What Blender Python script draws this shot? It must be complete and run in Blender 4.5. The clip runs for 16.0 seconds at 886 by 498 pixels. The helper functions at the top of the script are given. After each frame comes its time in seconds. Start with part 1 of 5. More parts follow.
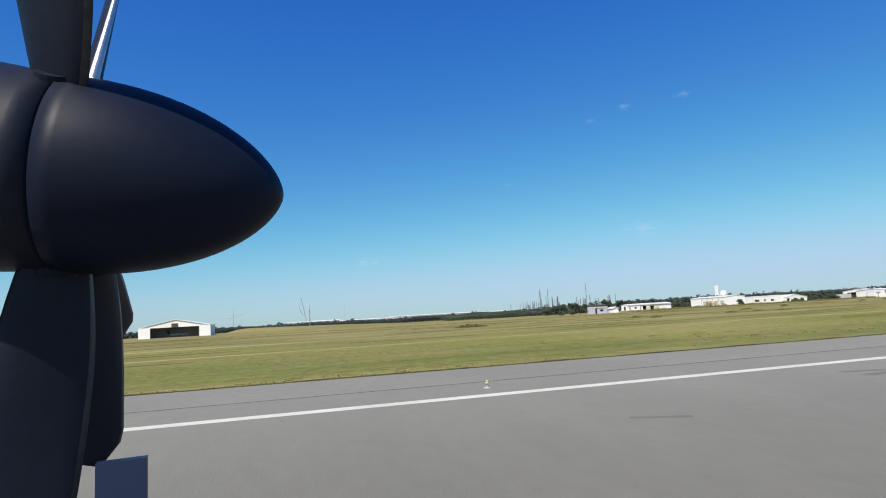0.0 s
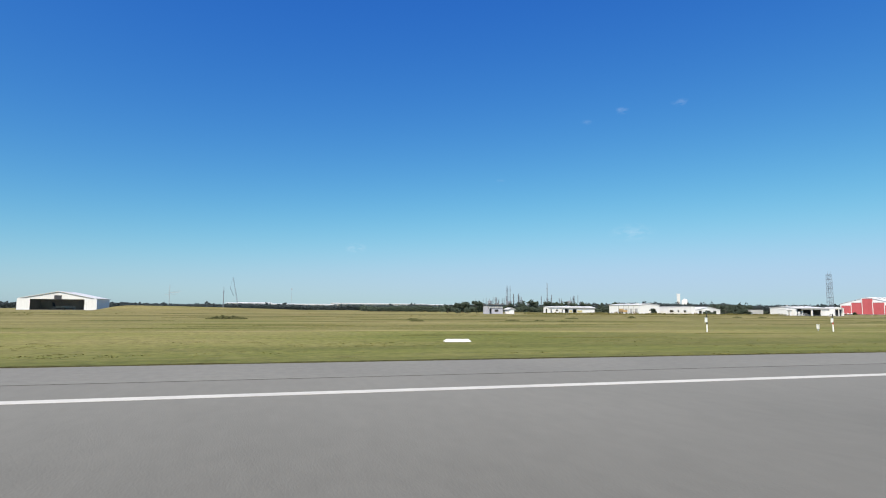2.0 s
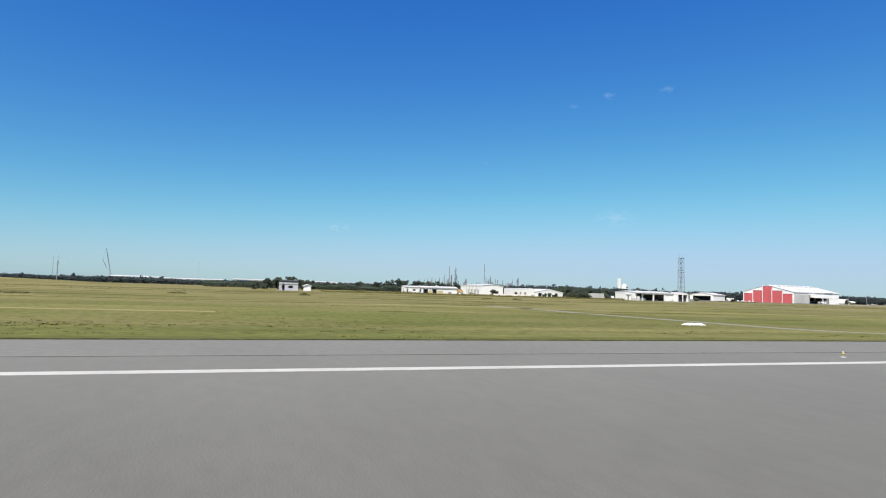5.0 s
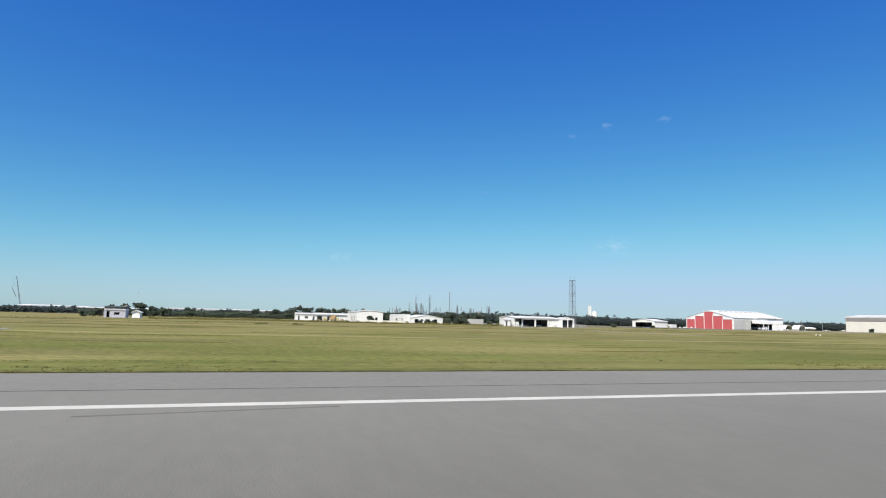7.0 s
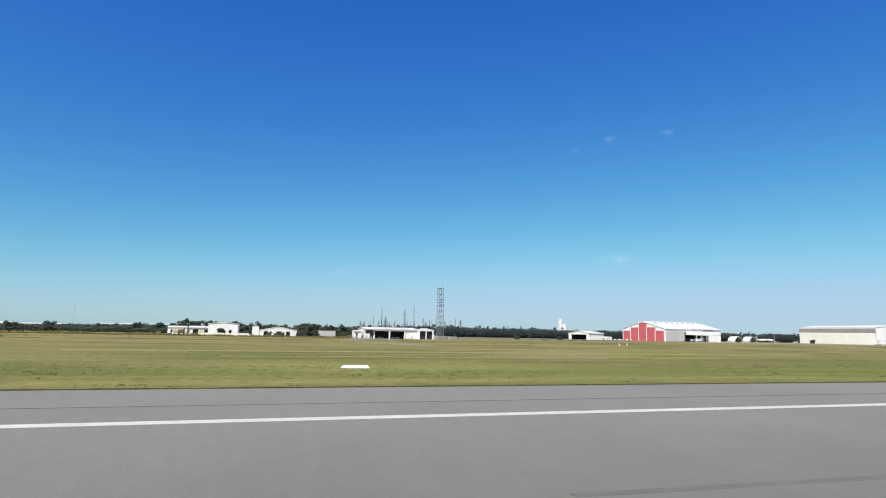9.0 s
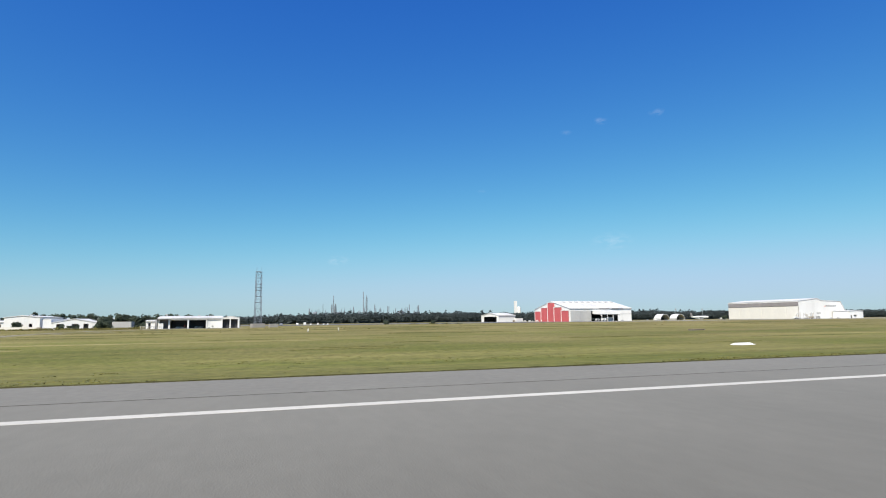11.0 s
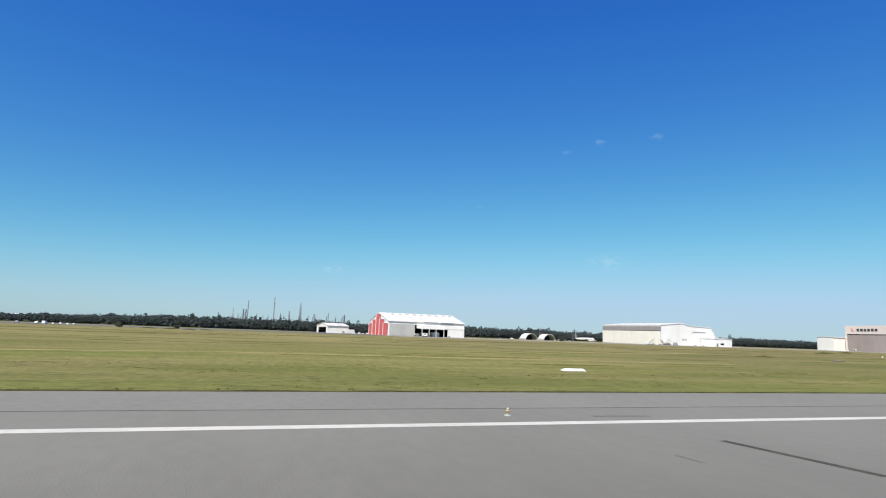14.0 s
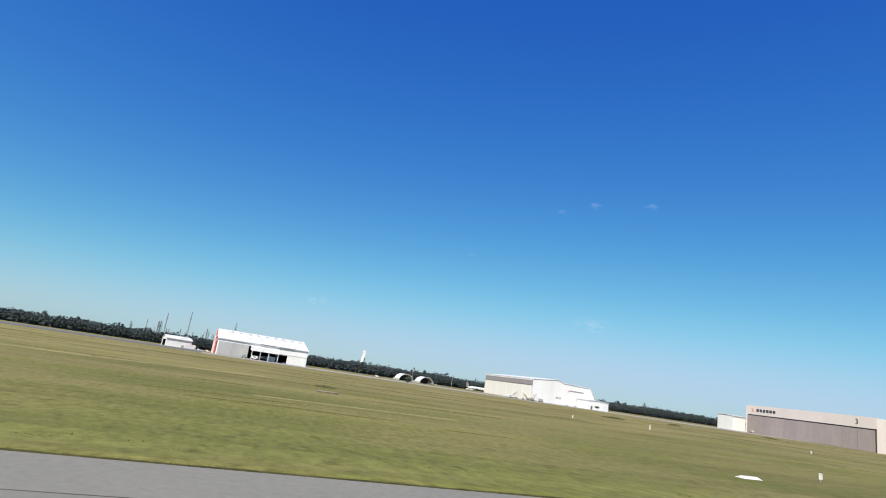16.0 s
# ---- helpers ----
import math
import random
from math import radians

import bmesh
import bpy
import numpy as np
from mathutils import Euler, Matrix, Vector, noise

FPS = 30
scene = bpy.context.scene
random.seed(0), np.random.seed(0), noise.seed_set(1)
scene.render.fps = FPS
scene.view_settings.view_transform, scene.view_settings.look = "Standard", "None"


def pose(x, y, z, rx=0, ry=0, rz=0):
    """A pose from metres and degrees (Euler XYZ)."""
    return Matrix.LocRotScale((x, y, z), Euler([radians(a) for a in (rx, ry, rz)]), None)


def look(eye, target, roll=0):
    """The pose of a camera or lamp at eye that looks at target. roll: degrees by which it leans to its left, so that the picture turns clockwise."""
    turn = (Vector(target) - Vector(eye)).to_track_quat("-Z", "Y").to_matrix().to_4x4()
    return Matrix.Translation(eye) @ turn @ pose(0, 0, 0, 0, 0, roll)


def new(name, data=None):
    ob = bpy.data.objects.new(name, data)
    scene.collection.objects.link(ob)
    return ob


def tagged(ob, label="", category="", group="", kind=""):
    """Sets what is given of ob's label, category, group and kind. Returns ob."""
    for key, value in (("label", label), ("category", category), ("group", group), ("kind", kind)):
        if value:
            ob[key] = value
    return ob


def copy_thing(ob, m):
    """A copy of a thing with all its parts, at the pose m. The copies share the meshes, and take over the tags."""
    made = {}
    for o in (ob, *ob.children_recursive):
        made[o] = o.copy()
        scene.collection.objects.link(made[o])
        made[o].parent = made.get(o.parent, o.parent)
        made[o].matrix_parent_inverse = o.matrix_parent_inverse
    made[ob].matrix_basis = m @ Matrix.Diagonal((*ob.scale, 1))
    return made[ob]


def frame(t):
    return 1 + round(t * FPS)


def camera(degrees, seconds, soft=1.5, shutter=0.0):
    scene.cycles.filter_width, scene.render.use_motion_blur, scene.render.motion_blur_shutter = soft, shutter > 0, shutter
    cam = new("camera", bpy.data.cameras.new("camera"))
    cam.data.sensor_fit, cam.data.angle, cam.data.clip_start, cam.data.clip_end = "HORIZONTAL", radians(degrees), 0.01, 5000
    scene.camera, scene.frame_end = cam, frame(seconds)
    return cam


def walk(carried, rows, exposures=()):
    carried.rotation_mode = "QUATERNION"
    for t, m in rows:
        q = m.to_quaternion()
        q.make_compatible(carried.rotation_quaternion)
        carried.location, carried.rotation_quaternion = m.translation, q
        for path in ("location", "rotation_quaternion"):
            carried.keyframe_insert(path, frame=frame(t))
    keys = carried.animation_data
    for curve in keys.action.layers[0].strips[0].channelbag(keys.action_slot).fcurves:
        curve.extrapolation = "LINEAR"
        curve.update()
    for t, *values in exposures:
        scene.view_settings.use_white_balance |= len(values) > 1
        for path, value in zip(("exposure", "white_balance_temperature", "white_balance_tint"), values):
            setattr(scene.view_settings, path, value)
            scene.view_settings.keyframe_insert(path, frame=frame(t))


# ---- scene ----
cam = camera(74.55, 16.0, soft=1.1)
walk(cam, [
    (0, pose(0.00, 0, 2.015, 96.74, 3.25, -14.84)),
    (0.5, pose(9.14, 0, 2.016, 96.11, 2.89, -15.52)),
    (1, pose(18.77, 0, 2.015, 96.43, 0.64, -15.94)),
    (1.5, pose(28.90, 0, 2.014, 96.03, -0.49, -16.39)),
    (2, pose(39.50, 0, 2.015, 95.83, -0.45, -16.38)),
    (2.5, pose(50.58, 0, 2.015, 95.39, 0.19, -16.78)),
    (3, pose(62.10, 0, 2.009, 94.65, 0.00, -17.07)),
    (3.5, pose(74.05, 0, 2.011, 94.53, -0.83, -17.60)),
    (4, pose(86.17, 0, 2.011, 94.36, -1.07, -17.76)),
    (4.5, pose(98.95, 0, 2.009, 94.15, -1.41, -17.95)),
    (5, pose(112.27, 0, 2.008, 94.01, -1.76, -18.13)),
    (5.5, pose(125.98, 0, 2.007, 94.01, -2.01, -18.25)),
    (6, pose(139.95, 0, 2.006, 94.26, -2.05, -18.28)),
    (6.5, pose(153.89, 0, 2.012, 93.79, -2.64, -20.75)),
    (7, pose(168.06, 0, 2.024, 96.90, -1.40, -18.03)),
    (7.5, pose(182.47, 0, 2.009, 98.55, -0.94, -16.90)),
    (8, pose(197.15, 0, 2.008, 99.13, -1.72, -17.00)),
    (8.5, pose(212.17, 0, 2.004, 99.05, -0.75, -17.03)),
    (9, pose(227.55, 0, 2.017, 98.33, -1.04, -17.58)),
    (9.5, pose(243.02, 0, 2.016, 98.08, -0.78, -17.69)),
    (10, pose(259.01, 0, 2.014, 97.67, -0.32, -17.81)),
    (10.5, pose(275.51, 0, 2.012, 97.24, 0.20, -17.93)),
    (11, pose(292.50, 0, 2.009, 96.93, 0.61, -17.99)),
    (11.5, pose(309.94, 0, 2.009, 96.88, 0.76, -17.98)),
    (12, pose(327.45, 0, 2.012, 97.49, -0.41, -17.62)),
    (12.5, pose(345.26, 0, 2.019, 97.77, 0.58, -17.60)),
    (13, pose(363.35, 0, 2.031, 98.82, -3.17, -18.77)),
    (13.5, pose(381.68, 0, 2.050, 99.12, -2.96, -19.20)),
    (14, pose(400.23, 0, 2.176, 98.26, -2.07, -18.80)),
    (14.5, pose(418.99, 0, 2.320, 98.12, -4.22, -18.51)),
    (15, pose(437.98, 0, 2.514, 99.22, -5.38, -18.77)),
    (15.5, pose(457.21, 0, 2.797, 100.48, -8.74, -19.93)),
    (16, pose(476.68, 0, 3.228, 102.83, -8.40, -21.03)),
], exposures=[(0, 0.5), (16, 0.5)])

# ---- world and sun ----
SUN_DIR = Vector((-0.52, -0.54, 0.86)).normalized()
world = bpy.data.worlds.new("sky")
scene.world = world
world.use_nodes = True
wn, wl = world.node_tree.nodes, world.node_tree.links
wn.clear()
sky = wn.new("ShaderNodeTexSky")
sky.sky_type, sky.sun_disc = "NISHITA", False
sky.sun_elevation = math.asin(SUN_DIR.z)
sky.sun_rotation = math.atan2(SUN_DIR.x, SUN_DIR.y)
sky.altitude, sky.air_density, sky.dust_density, sky.ozone_density = 0, 1.0, 0.6, 2.6
bg = wn.new("ShaderNodeBackground")
bg.inputs["Strength"].default_value = 0.094
wout = wn.new("ShaderNodeOutputWorld")
wl.new(bg.outputs[0], wout.inputs[0])

# thin wisps of cirrus, so far that they stay put: azimuth from +y to +x, height, spread (degrees), weight
WISPS = [(33.8, 18.5, 0.95, 0.17), (39.1, 18.7, 1.0, 0.13), (30.5, 17.7, 0.7, 0.10), (34.5, 7.2, 2.6, 0.16), (7.7, 5.8, 1.4, 0.26), (22.0, 12.5, 0.6, 0.08)]
coord = wn.new("ShaderNodeTexCoord")
cloud_noise = wn.new("ShaderNodeTexNoise")
cloud_noise.inputs["Scale"].default_value, cloud_noise.inputs["Detail"].default_value = 70.0, 6.0
stretch = wn.new("ShaderNodeVectorMath")
stretch.operation = "MULTIPLY"
stretch.inputs[1].default_value = (1.0, 1.0, 2.2)
wl.new(coord.outputs["Generated"], stretch.inputs[0])
wl.new(stretch.outputs[0], cloud_noise.inputs["Vector"])
total = None
for az, el, spread, weight in WISPS:
    a, e = radians(az), radians(el)
    sub = wn.new("ShaderNodeVectorMath")
    sub.operation = "SUBTRACT"
    sub.inputs[1].default_value = (math.sin(a) * math.cos(e), math.cos(a) * math.cos(e), math.sin(e))
    wl.new(coord.outputs["Generated"], sub.inputs[0])
    flat = wn.new("ShaderNodeVectorMath")
    flat.operation = "MULTIPLY"
    flat.inputs[1].default_value = (1.0, 1.0, 2.4)
    wl.new(sub.outputs[0], flat.inputs[0])
    size = wn.new("ShaderNodeVectorMath")
    size.operation = "LENGTH"
    wl.new(flat.outputs[0], size.inputs[0])
    fade = wn.new("ShaderNodeMapRange")
    fade.interpolation_type = "SMOOTHSTEP"
    fade.inputs["From Min"].default_value, fade.inputs["From Max"].default_value = 0.0, radians(spread)
    fade.inputs["To Min"].default_value, fade.inputs["To Max"].default_value = weight, 0.0
    wl.new(size.outputs["Value"], fade.inputs["Value"])
    if total is None:
        total = fade.outputs[0]
    else:
        add = wn.new("ShaderNodeMath")
        wl.new(total, add.inputs[0])
        wl.new(fade.outputs[0], add.inputs[1])
        total = add.outputs[0]
shred = wn.new("ShaderNodeMapRange")
shred.inputs["From Min"].default_value, shred.inputs["From Max"].default_value = 0.42, 0.68
wl.new(cloud_noise.outputs[0], shred.inputs["Value"])
cover = wn.new("ShaderNodeMath")
cover.operation, cover.use_clamp = "MULTIPLY", True
wl.new(total, cover.inputs[0])
wl.new(shred.outputs[0], cover.inputs[1])
veil = wn.new("ShaderNodeMix")
veil.data_type = "RGBA"
veil.inputs["B"].default_value = (7.0, 7.4, 8.0, 1)
wl.new(cover.outputs[0], veil.inputs["Factor"])
# the clear, deep blue of a dry day: each channel of the sky falls off on its own towards the zenith
split, join = wn.new("ShaderNodeSeparateColor"), wn.new("ShaderNodeCombineColor")
wl.new(sky.outputs[0], split.inputs[0])
lift = wn.new("ShaderNodeVectorMath")
lift.inputs[1].default_value = (0, 0, 0.010)
wl.new(coord.outputs["Generated"], lift.inputs[0])
wl.new(lift.outputs[0], sky.inputs["Vector"])
for channel, (power, gain, most) in enumerate(((1.86, 0.186, 4.82), (1.31, 0.542, 5.3), (0.50, 2.30, 9.0))):
    cap, law, amount = wn.new("ShaderNodeMath"), wn.new("ShaderNodeMath"), wn.new("ShaderNodeMath")
    cap.operation, law.operation, amount.operation = "SMOOTH_MIN", "POWER", "MULTIPLY"
    cap.inputs[1].default_value, cap.inputs[2].default_value = most, 2.2
    law.inputs[1].default_value, amount.inputs[1].default_value = power, gain
    wl.new(split.outputs[channel], cap.inputs[0])
    wl.new(cap.outputs[0], law.inputs[0])
    wl.new(law.outputs[0], amount.inputs[0])
    wl.new(amount.outputs[0], join.inputs[channel])
wl.new(join.outputs[0], veil.inputs["A"])
wl.new(veil.outputs["Result"], bg.inputs["Color"])

sun = new("sun", bpy.data.lights.new("sun", "SUN"))
sun.data.energy, sun.data.angle, sun.data.color = 5.0, radians(0.53), (1.0, 0.92, 0.79)
sun.matrix_world = look(SUN_DIR * 50, (0, 0, 0))


# ---- materials ----
def material(name, base, rough=0.7, metal=0.0, second=None, scale=0.5, share=0.5, stretch=(1, 1, 1), fine=12.0, fine_amount=0.12, bump=0.0, bump_scale=30.0, vary=0.0, spec=0.5):
    """Two scales of variation: wide patches between base and second, and a fine grain; vary: difference between pieces."""
    m = bpy.data.materials.new(name)
    m.use_nodes = True
    n, l = m.node_tree.nodes, m.node_tree.links
    b = n["Principled BSDF"]
    b.inputs["Roughness"].default_value, b.inputs["Metallic"].default_value = rough, metal
    b.inputs["Specular IOR Level"].default_value = spec
    tc = n.new("ShaderNodeTexCoord")
    mp = n.new("ShaderNodeMapping")
    mp.inputs["Scale"].default_value = stretch
    l.new(tc.outputs["Object"], mp.inputs["Vector"])
    wide = n.new("ShaderNodeTexNoise")
    wide.inputs["Scale"].default_value, wide.inputs["Detail"].default_value = scale, 5.0
    l.new(mp.outputs[0], wide.inputs["Vector"])
    ramp = n.new("ShaderNodeMapRange")
    ramp.inputs["From Min"].default_value, ramp.inputs["From Max"].default_value = 0.5 - 0.22 - (share - 0.5) * 0.4, 0.5 + 0.22 - (share - 0.5) * 0.4
    l.new(wide.outputs[0], ramp.inputs["Value"])
    mix = n.new("ShaderNodeMix")
    mix.data_type = "RGBA"
    mix.inputs["A"].default_value = (*base, 1)
    mix.inputs["B"].default_value = (*(second or [c * 0.8 for c in base]), 1)
    l.new(ramp.outputs[0], mix.inputs["Factor"])
    grain = n.new("ShaderNodeTexNoise")
    grain.inputs["Scale"].default_value, grain.inputs["Detail"].default_value = fine, 4.0
    l.new(mp.outputs[0], grain.inputs["Vector"])
    gr = n.new("ShaderNodeMapRange")
    gr.inputs["From Min"].default_value, gr.inputs["From Max"].default_value = 0.25, 0.75
    gr.inputs["To Min"].default_value, gr.inputs["To Max"].default_value = 1 - fine_amount, 1 + fine_amount
    l.new(grain.outputs[0], gr.inputs["Value"])
    mul = n.new("ShaderNodeVectorMath")
    mul.operation = "SCALE"
    l.new(mix.outputs["Result"], mul.inputs[0])
    l.new(gr.outputs[0], mul.inputs["Scale"])
    colour = mul.outputs[0]
    if vary:
        info = n.new("ShaderNodeObjectInfo")
        vr = n.new("ShaderNodeMapRange")
        vr.inputs["To Min"].default_value, vr.inputs["To Max"].default_value = 1 - vary, 1 + vary
        l.new(info.outputs["Random"], vr.inputs["Value"])
        mul2 = n.new("ShaderNodeVectorMath")
        mul2.operation = "SCALE"
        l.new(colour, mul2.inputs[0])
        l.new(vr.outputs[0], mul2.inputs["Scale"])
        colour = mul2.outputs[0]
    l.new(colour, b.inputs["Base Color"])
    if bump:
        bn = n.new("ShaderNodeTexNoise")
        bn.inputs["Scale"].default_value, bn.inputs["Detail"].default_value = bump_scale, 3.0
        l.new(mp.outputs[0], bn.inputs["Vector"])
        bu = n.new("ShaderNodeBump")
        bu.inputs["Strength"].default_value, bu.inputs["Distance"].default_value = bump, 0.02
        l.new(bn.outputs[0], bu.inputs["Height"])
        l.new(bu.outputs[0], b.inputs["Normal"])
    return m


def grass_material(name, lush, dry, from_y, to_y):
    """Mown grass: lush by the runway, drier further out, mottled, with the mower's lines along the strip."""
    m = bpy.data.materials.new(name)
    m.use_nodes = True
    n, l = m.node_tree.nodes, m.node_tree.links
    b = n["Principled BSDF"]
    b.inputs["Roughness"].default_value, b.inputs["Specular IOR Level"].default_value = 0.9, 0.12
    tc = n.new("ShaderNodeTexCoord")
    sep = n.new("ShaderNodeSeparateXYZ")
    l.new(tc.outputs["Object"], sep.inputs[0])

    def ranged(socket, lo, hi, to_lo, to_hi):
        r = n.new("ShaderNodeMapRange")
        r.inputs["From Min"].default_value, r.inputs["From Max"].default_value = lo, hi
        r.inputs["To Min"].default_value, r.inputs["To Max"].default_value = to_lo, to_hi
        l.new(socket, r.inputs["Value"])
        return r.outputs[0]

    def patches(scale_x, scale_y, shift, detail, rough=0.5):
        mp = n.new("ShaderNodeMapping")
        mp.inputs["Scale"].default_value, mp.inputs["Location"].default_value = (scale_x, scale_y, 1), (shift, shift * 1.7, 0)
        l.new(tc.outputs["Object"], mp.inputs["Vector"])
        t = n.new("ShaderNodeTexNoise")
        t.inputs["Scale"].default_value, t.inputs["Detail"].default_value, t.inputs["Roughness"].default_value = 1.0, detail, rough
        l.new(mp.outputs[0], t.inputs["Vector"])
        return t.outputs[0]

    def joined(x, y, operation="ADD", clamp=False):
        q = n.new("ShaderNodeMath")
        q.operation, q.use_clamp = operation, clamp
        l.new(x, q.inputs[0])
        l.new(y, q.inputs[1])
        return q.outputs[0]

    dryness = ranged(sep.outputs["Y"], from_y, to_y, 0.10, 0.80)
    dryness = joined(dryness, ranged(patches(0.045, 0.085, 0.0, 6.0), 0.34, 0.66, -0.34, 0.40))
    dryness = joined(dryness, ranged(patches(0.9, 0.5, 4.0, 5.0), 0.32, 0.68, -0.13, 0.14), clamp=True)
    dryness = joined(dryness, ranged(sep.outputs["X"], 380, 470, 0.0, 0.12), clamp=True)
    mix = n.new("ShaderNodeMix")
    mix.data_type = "RGBA"
    mix.inputs["A"].default_value, mix.inputs["B"].default_value = (*lush, 1), (*dry, 1)
    l.new(dryness, mix.inputs["Factor"])
    # tufts, mower's lines and wide swathes of denser growth
    depth = ranged(patches(2.6, 1.15, 9.0, 5.0, 0.68), 0.30, 0.70, 0.70, 1.30)
    depth = joined(depth, ranged(patches(1.1, 0.75, 13.0, 4.0, 0.7), 0.54, 0.68, 1.05, 0.70), "MULTIPLY")
    depth = joined(depth, ranged(patches(0.010, 0.34, 2.0, 5.0, 0.6), 0.38, 0.62, 0.89, 1.08), "MULTIPLY")
    depth = joined(depth, ranged(patches(0.020, 0.050, 6.0, 6.0, 0.55), 0.36, 0.64, 0.86, 1.12), "MULTIPLY")
    # the whole strip is toned darker past x 420
    depth = joined(depth, ranged(sep.outputs["X"], 420, 480, 1.0, 0.89), "MULTIPLY")
    tone = n.new("ShaderNodeVectorMath")
    tone.operation = "SCALE"
    l.new(mix.outputs["Result"], tone.inputs[0])
    l.new(depth, tone.inputs["Scale"])
    l.new(tone.outputs[0], b.inputs["Base Color"])
    bump = n.new("ShaderNodeBump")
    bump.inputs["Strength"].default_value, bump.inputs["Distance"].default_value = 0.7, 0.04
    l.new(patches(4.0, 4.0, 1.0, 4.0, 0.6), bump.inputs["Height"])
    l.new(bump.outputs[0], b.inputs["Normal"])
    return m


def worn_across(m, from_y, to_y, low, high):
    """Rubber and traffic darken a runway towards its middle: tone the paving across its width."""
    n, l = m.node_tree.nodes, m.node_tree.links
    b = n["Principled BSDF"]
    old = b.inputs["Base Color"].links[0].from_socket
    tc, sep = n.new("ShaderNodeTexCoord"), n.new("ShaderNodeSeparateXYZ")
    l.new(tc.outputs["Object"], sep.inputs[0])
    r = n.new("ShaderNodeMapRange")
    r.interpolation_type = "SMOOTHSTEP"
    r.inputs["From Min"].default_value, r.inputs["From Max"].default_value = from_y, to_y
    r.inputs["To Min"].default_value, r.inputs["To Max"].default_value = low, high
    l.new(sep.outputs["Y"], r.inputs["Value"])
    s_ = n.new("ShaderNodeVectorMath")
    s_.operation = "SCALE"
    l.new(old, s_.inputs[0])
    l.new(r.outputs[0], s_.inputs["Scale"])
    l.new(s_.outputs[0], b.inputs["Base Color"])
    return m


M_GRASS = grass_material("mown_grass", (0.122, 0.128, 0.031), (0.205, 0.173, 0.070), 14, 130)
M_BLADES = material("grass_blades", (0.055, 0.060, 0.015), 0.9, second=(0.085, 0.085, 0.024), scale=0.3, fine=3.0, fine_amount=0.3, spec=0.2)
M_ASPHALT = worn_across(material("runway_asphalt", (0.170, 0.164, 0.142), 0.85, second=(0.152, 0.147, 0.127), scale=0.5, stretch=(0.9, 0.35, 1), fine=7.0, fine_amount=0.05, bump=0.2, bump_scale=60.0, spec=0.3), 2.0, 9.0, 0.84, 1.06)
M_SHOULDER = material("shoulder_asphalt", (0.187, 0.181, 0.158), 0.88, second=(0.164, 0.158, 0.139), scale=0.5, stretch=(0.6, 0.5, 1), fine=9.0, fine_amount=0.10, bump=0.3, bump_scale=40.0, spec=0.3)
M_TAR = material("tar_patch", (0.045, 0.042, 0.036), 0.95, second=(0.078, 0.073, 0.063), scale=1.2, fine=15.0, fine_amount=0.25, bump=0.3, spec=0.1)
M_RUBBER_MARK = material("rubber_mark", (0.092, 0.086, 0.074), 0.9, second=(0.125, 0.117, 0.100), scale=0.9, stretch=(0.3, 1, 1), fine=6.0, fine_amount=0.12)
M_LINE = material("line_paint", (0.52, 0.50, 0.45), 0.7, second=(0.43, 0.415, 0.375), scale=1.2, share=0.35, fine=8.0, fine_amount=0.08)
M_ROAD = material("service_road", (0.215, 0.205, 0.175), 0.9, second=(0.205, 0.19, 0.115), scale=0.5, fine=5.0, fine_amount=0.15, bump=0.3)
M_CONCRETE = material("apron_concrete", (0.30, 0.29, 0.27), 0.85, second=(0.24, 0.23, 0.215), scale=0.08, fine=2.0, fine_amount=0.12)
M_WHITE = material("white_cladding", (0.73, 0.725, 0.715), 0.55, second=(0.62, 0.615, 0.605), scale=0.12, share=0.35, stretch=(1, 1, 0.25), fine=2.5, fine_amount=0.06)
M_ROOF = material("white_roof_sheet", (0.67, 0.665, 0.66), 0.55, second=(0.50, 0.495, 0.49), scale=0.22, share=0.42, stretch=(1, 0.35, 0.6), fine=1.2, fine_amount=0.16)
M_CREAM = material("cream_cladding", (0.72, 0.695, 0.64), 0.55, second=(0.66, 0.635, 0.59), scale=0.10, stretch=(1, 1, 0.3), fine=2.0, fine_amount=0.05)
M_GREYWALL = material("grey_cladding", (0.42, 0.42, 0.41), 0.6, second=(0.34, 0.34, 0.34), scale=0.2, stretch=(1, 1, 0.3), fine=2.0, fine_amount=0.08)
M_TAUPE = material("taupe_door_sheet", (0.32, 0.272, 0.26), 0.6, second=(0.275, 0.235, 0.225), scale=0.2, stretch=(1, 1, 0.3), fine=2.0, fine_amount=0.06, vary=0.06)
M_RED = material("red_door_sheet", (0.52, 0.110, 0.115), 0.55, second=(0.46, 0.092, 0.098), scale=0.25, stretch=(1, 1, 0.3), fine=2.0, fine_amount=0.08, vary=0.05)
# near-black colour standing for the shade inside openings and recesses
M_SHADE = material("painted_shade", (0.040, 0.042, 0.050), 0.8, scale=0.4, fine=2.0, fine_amount=0.3)
M_STRIPE = material("dark_grey_fascia", (0.19, 0.18, 0.18), 0.6, scale=0.3, fine=1.5, fine_amount=0.1)
M_GLASS = material("tinted_window", (0.03, 0.04, 0.055), 0.12, scale=0.5, fine=1.0, fine_amount=0.1)
M_STEEL = material("galvanised_steel", (0.38, 0.41, 0.44), 0.6, 0.15, scale=0.6, fine=5.0, fine_amount=0.15)
M_STACK = material("weathered_steel", (0.20, 0.22, 0.25), 0.7, 0.1, second=(0.14, 0.155, 0.18), scale=0.2, fine=2.0, fine_amount=0.2, vary=0.3)
M_LETTER = material("dark_lettering", (0.05, 0.05, 0.055), 0.5, scale=0.5, fine=2.0, fine_amount=0.05)
M_LOGO = material("orange_red_emblem", (0.72, 0.26, 0.16), 0.5, scale=0.5, fine=2.0, fine_amount=0.05)
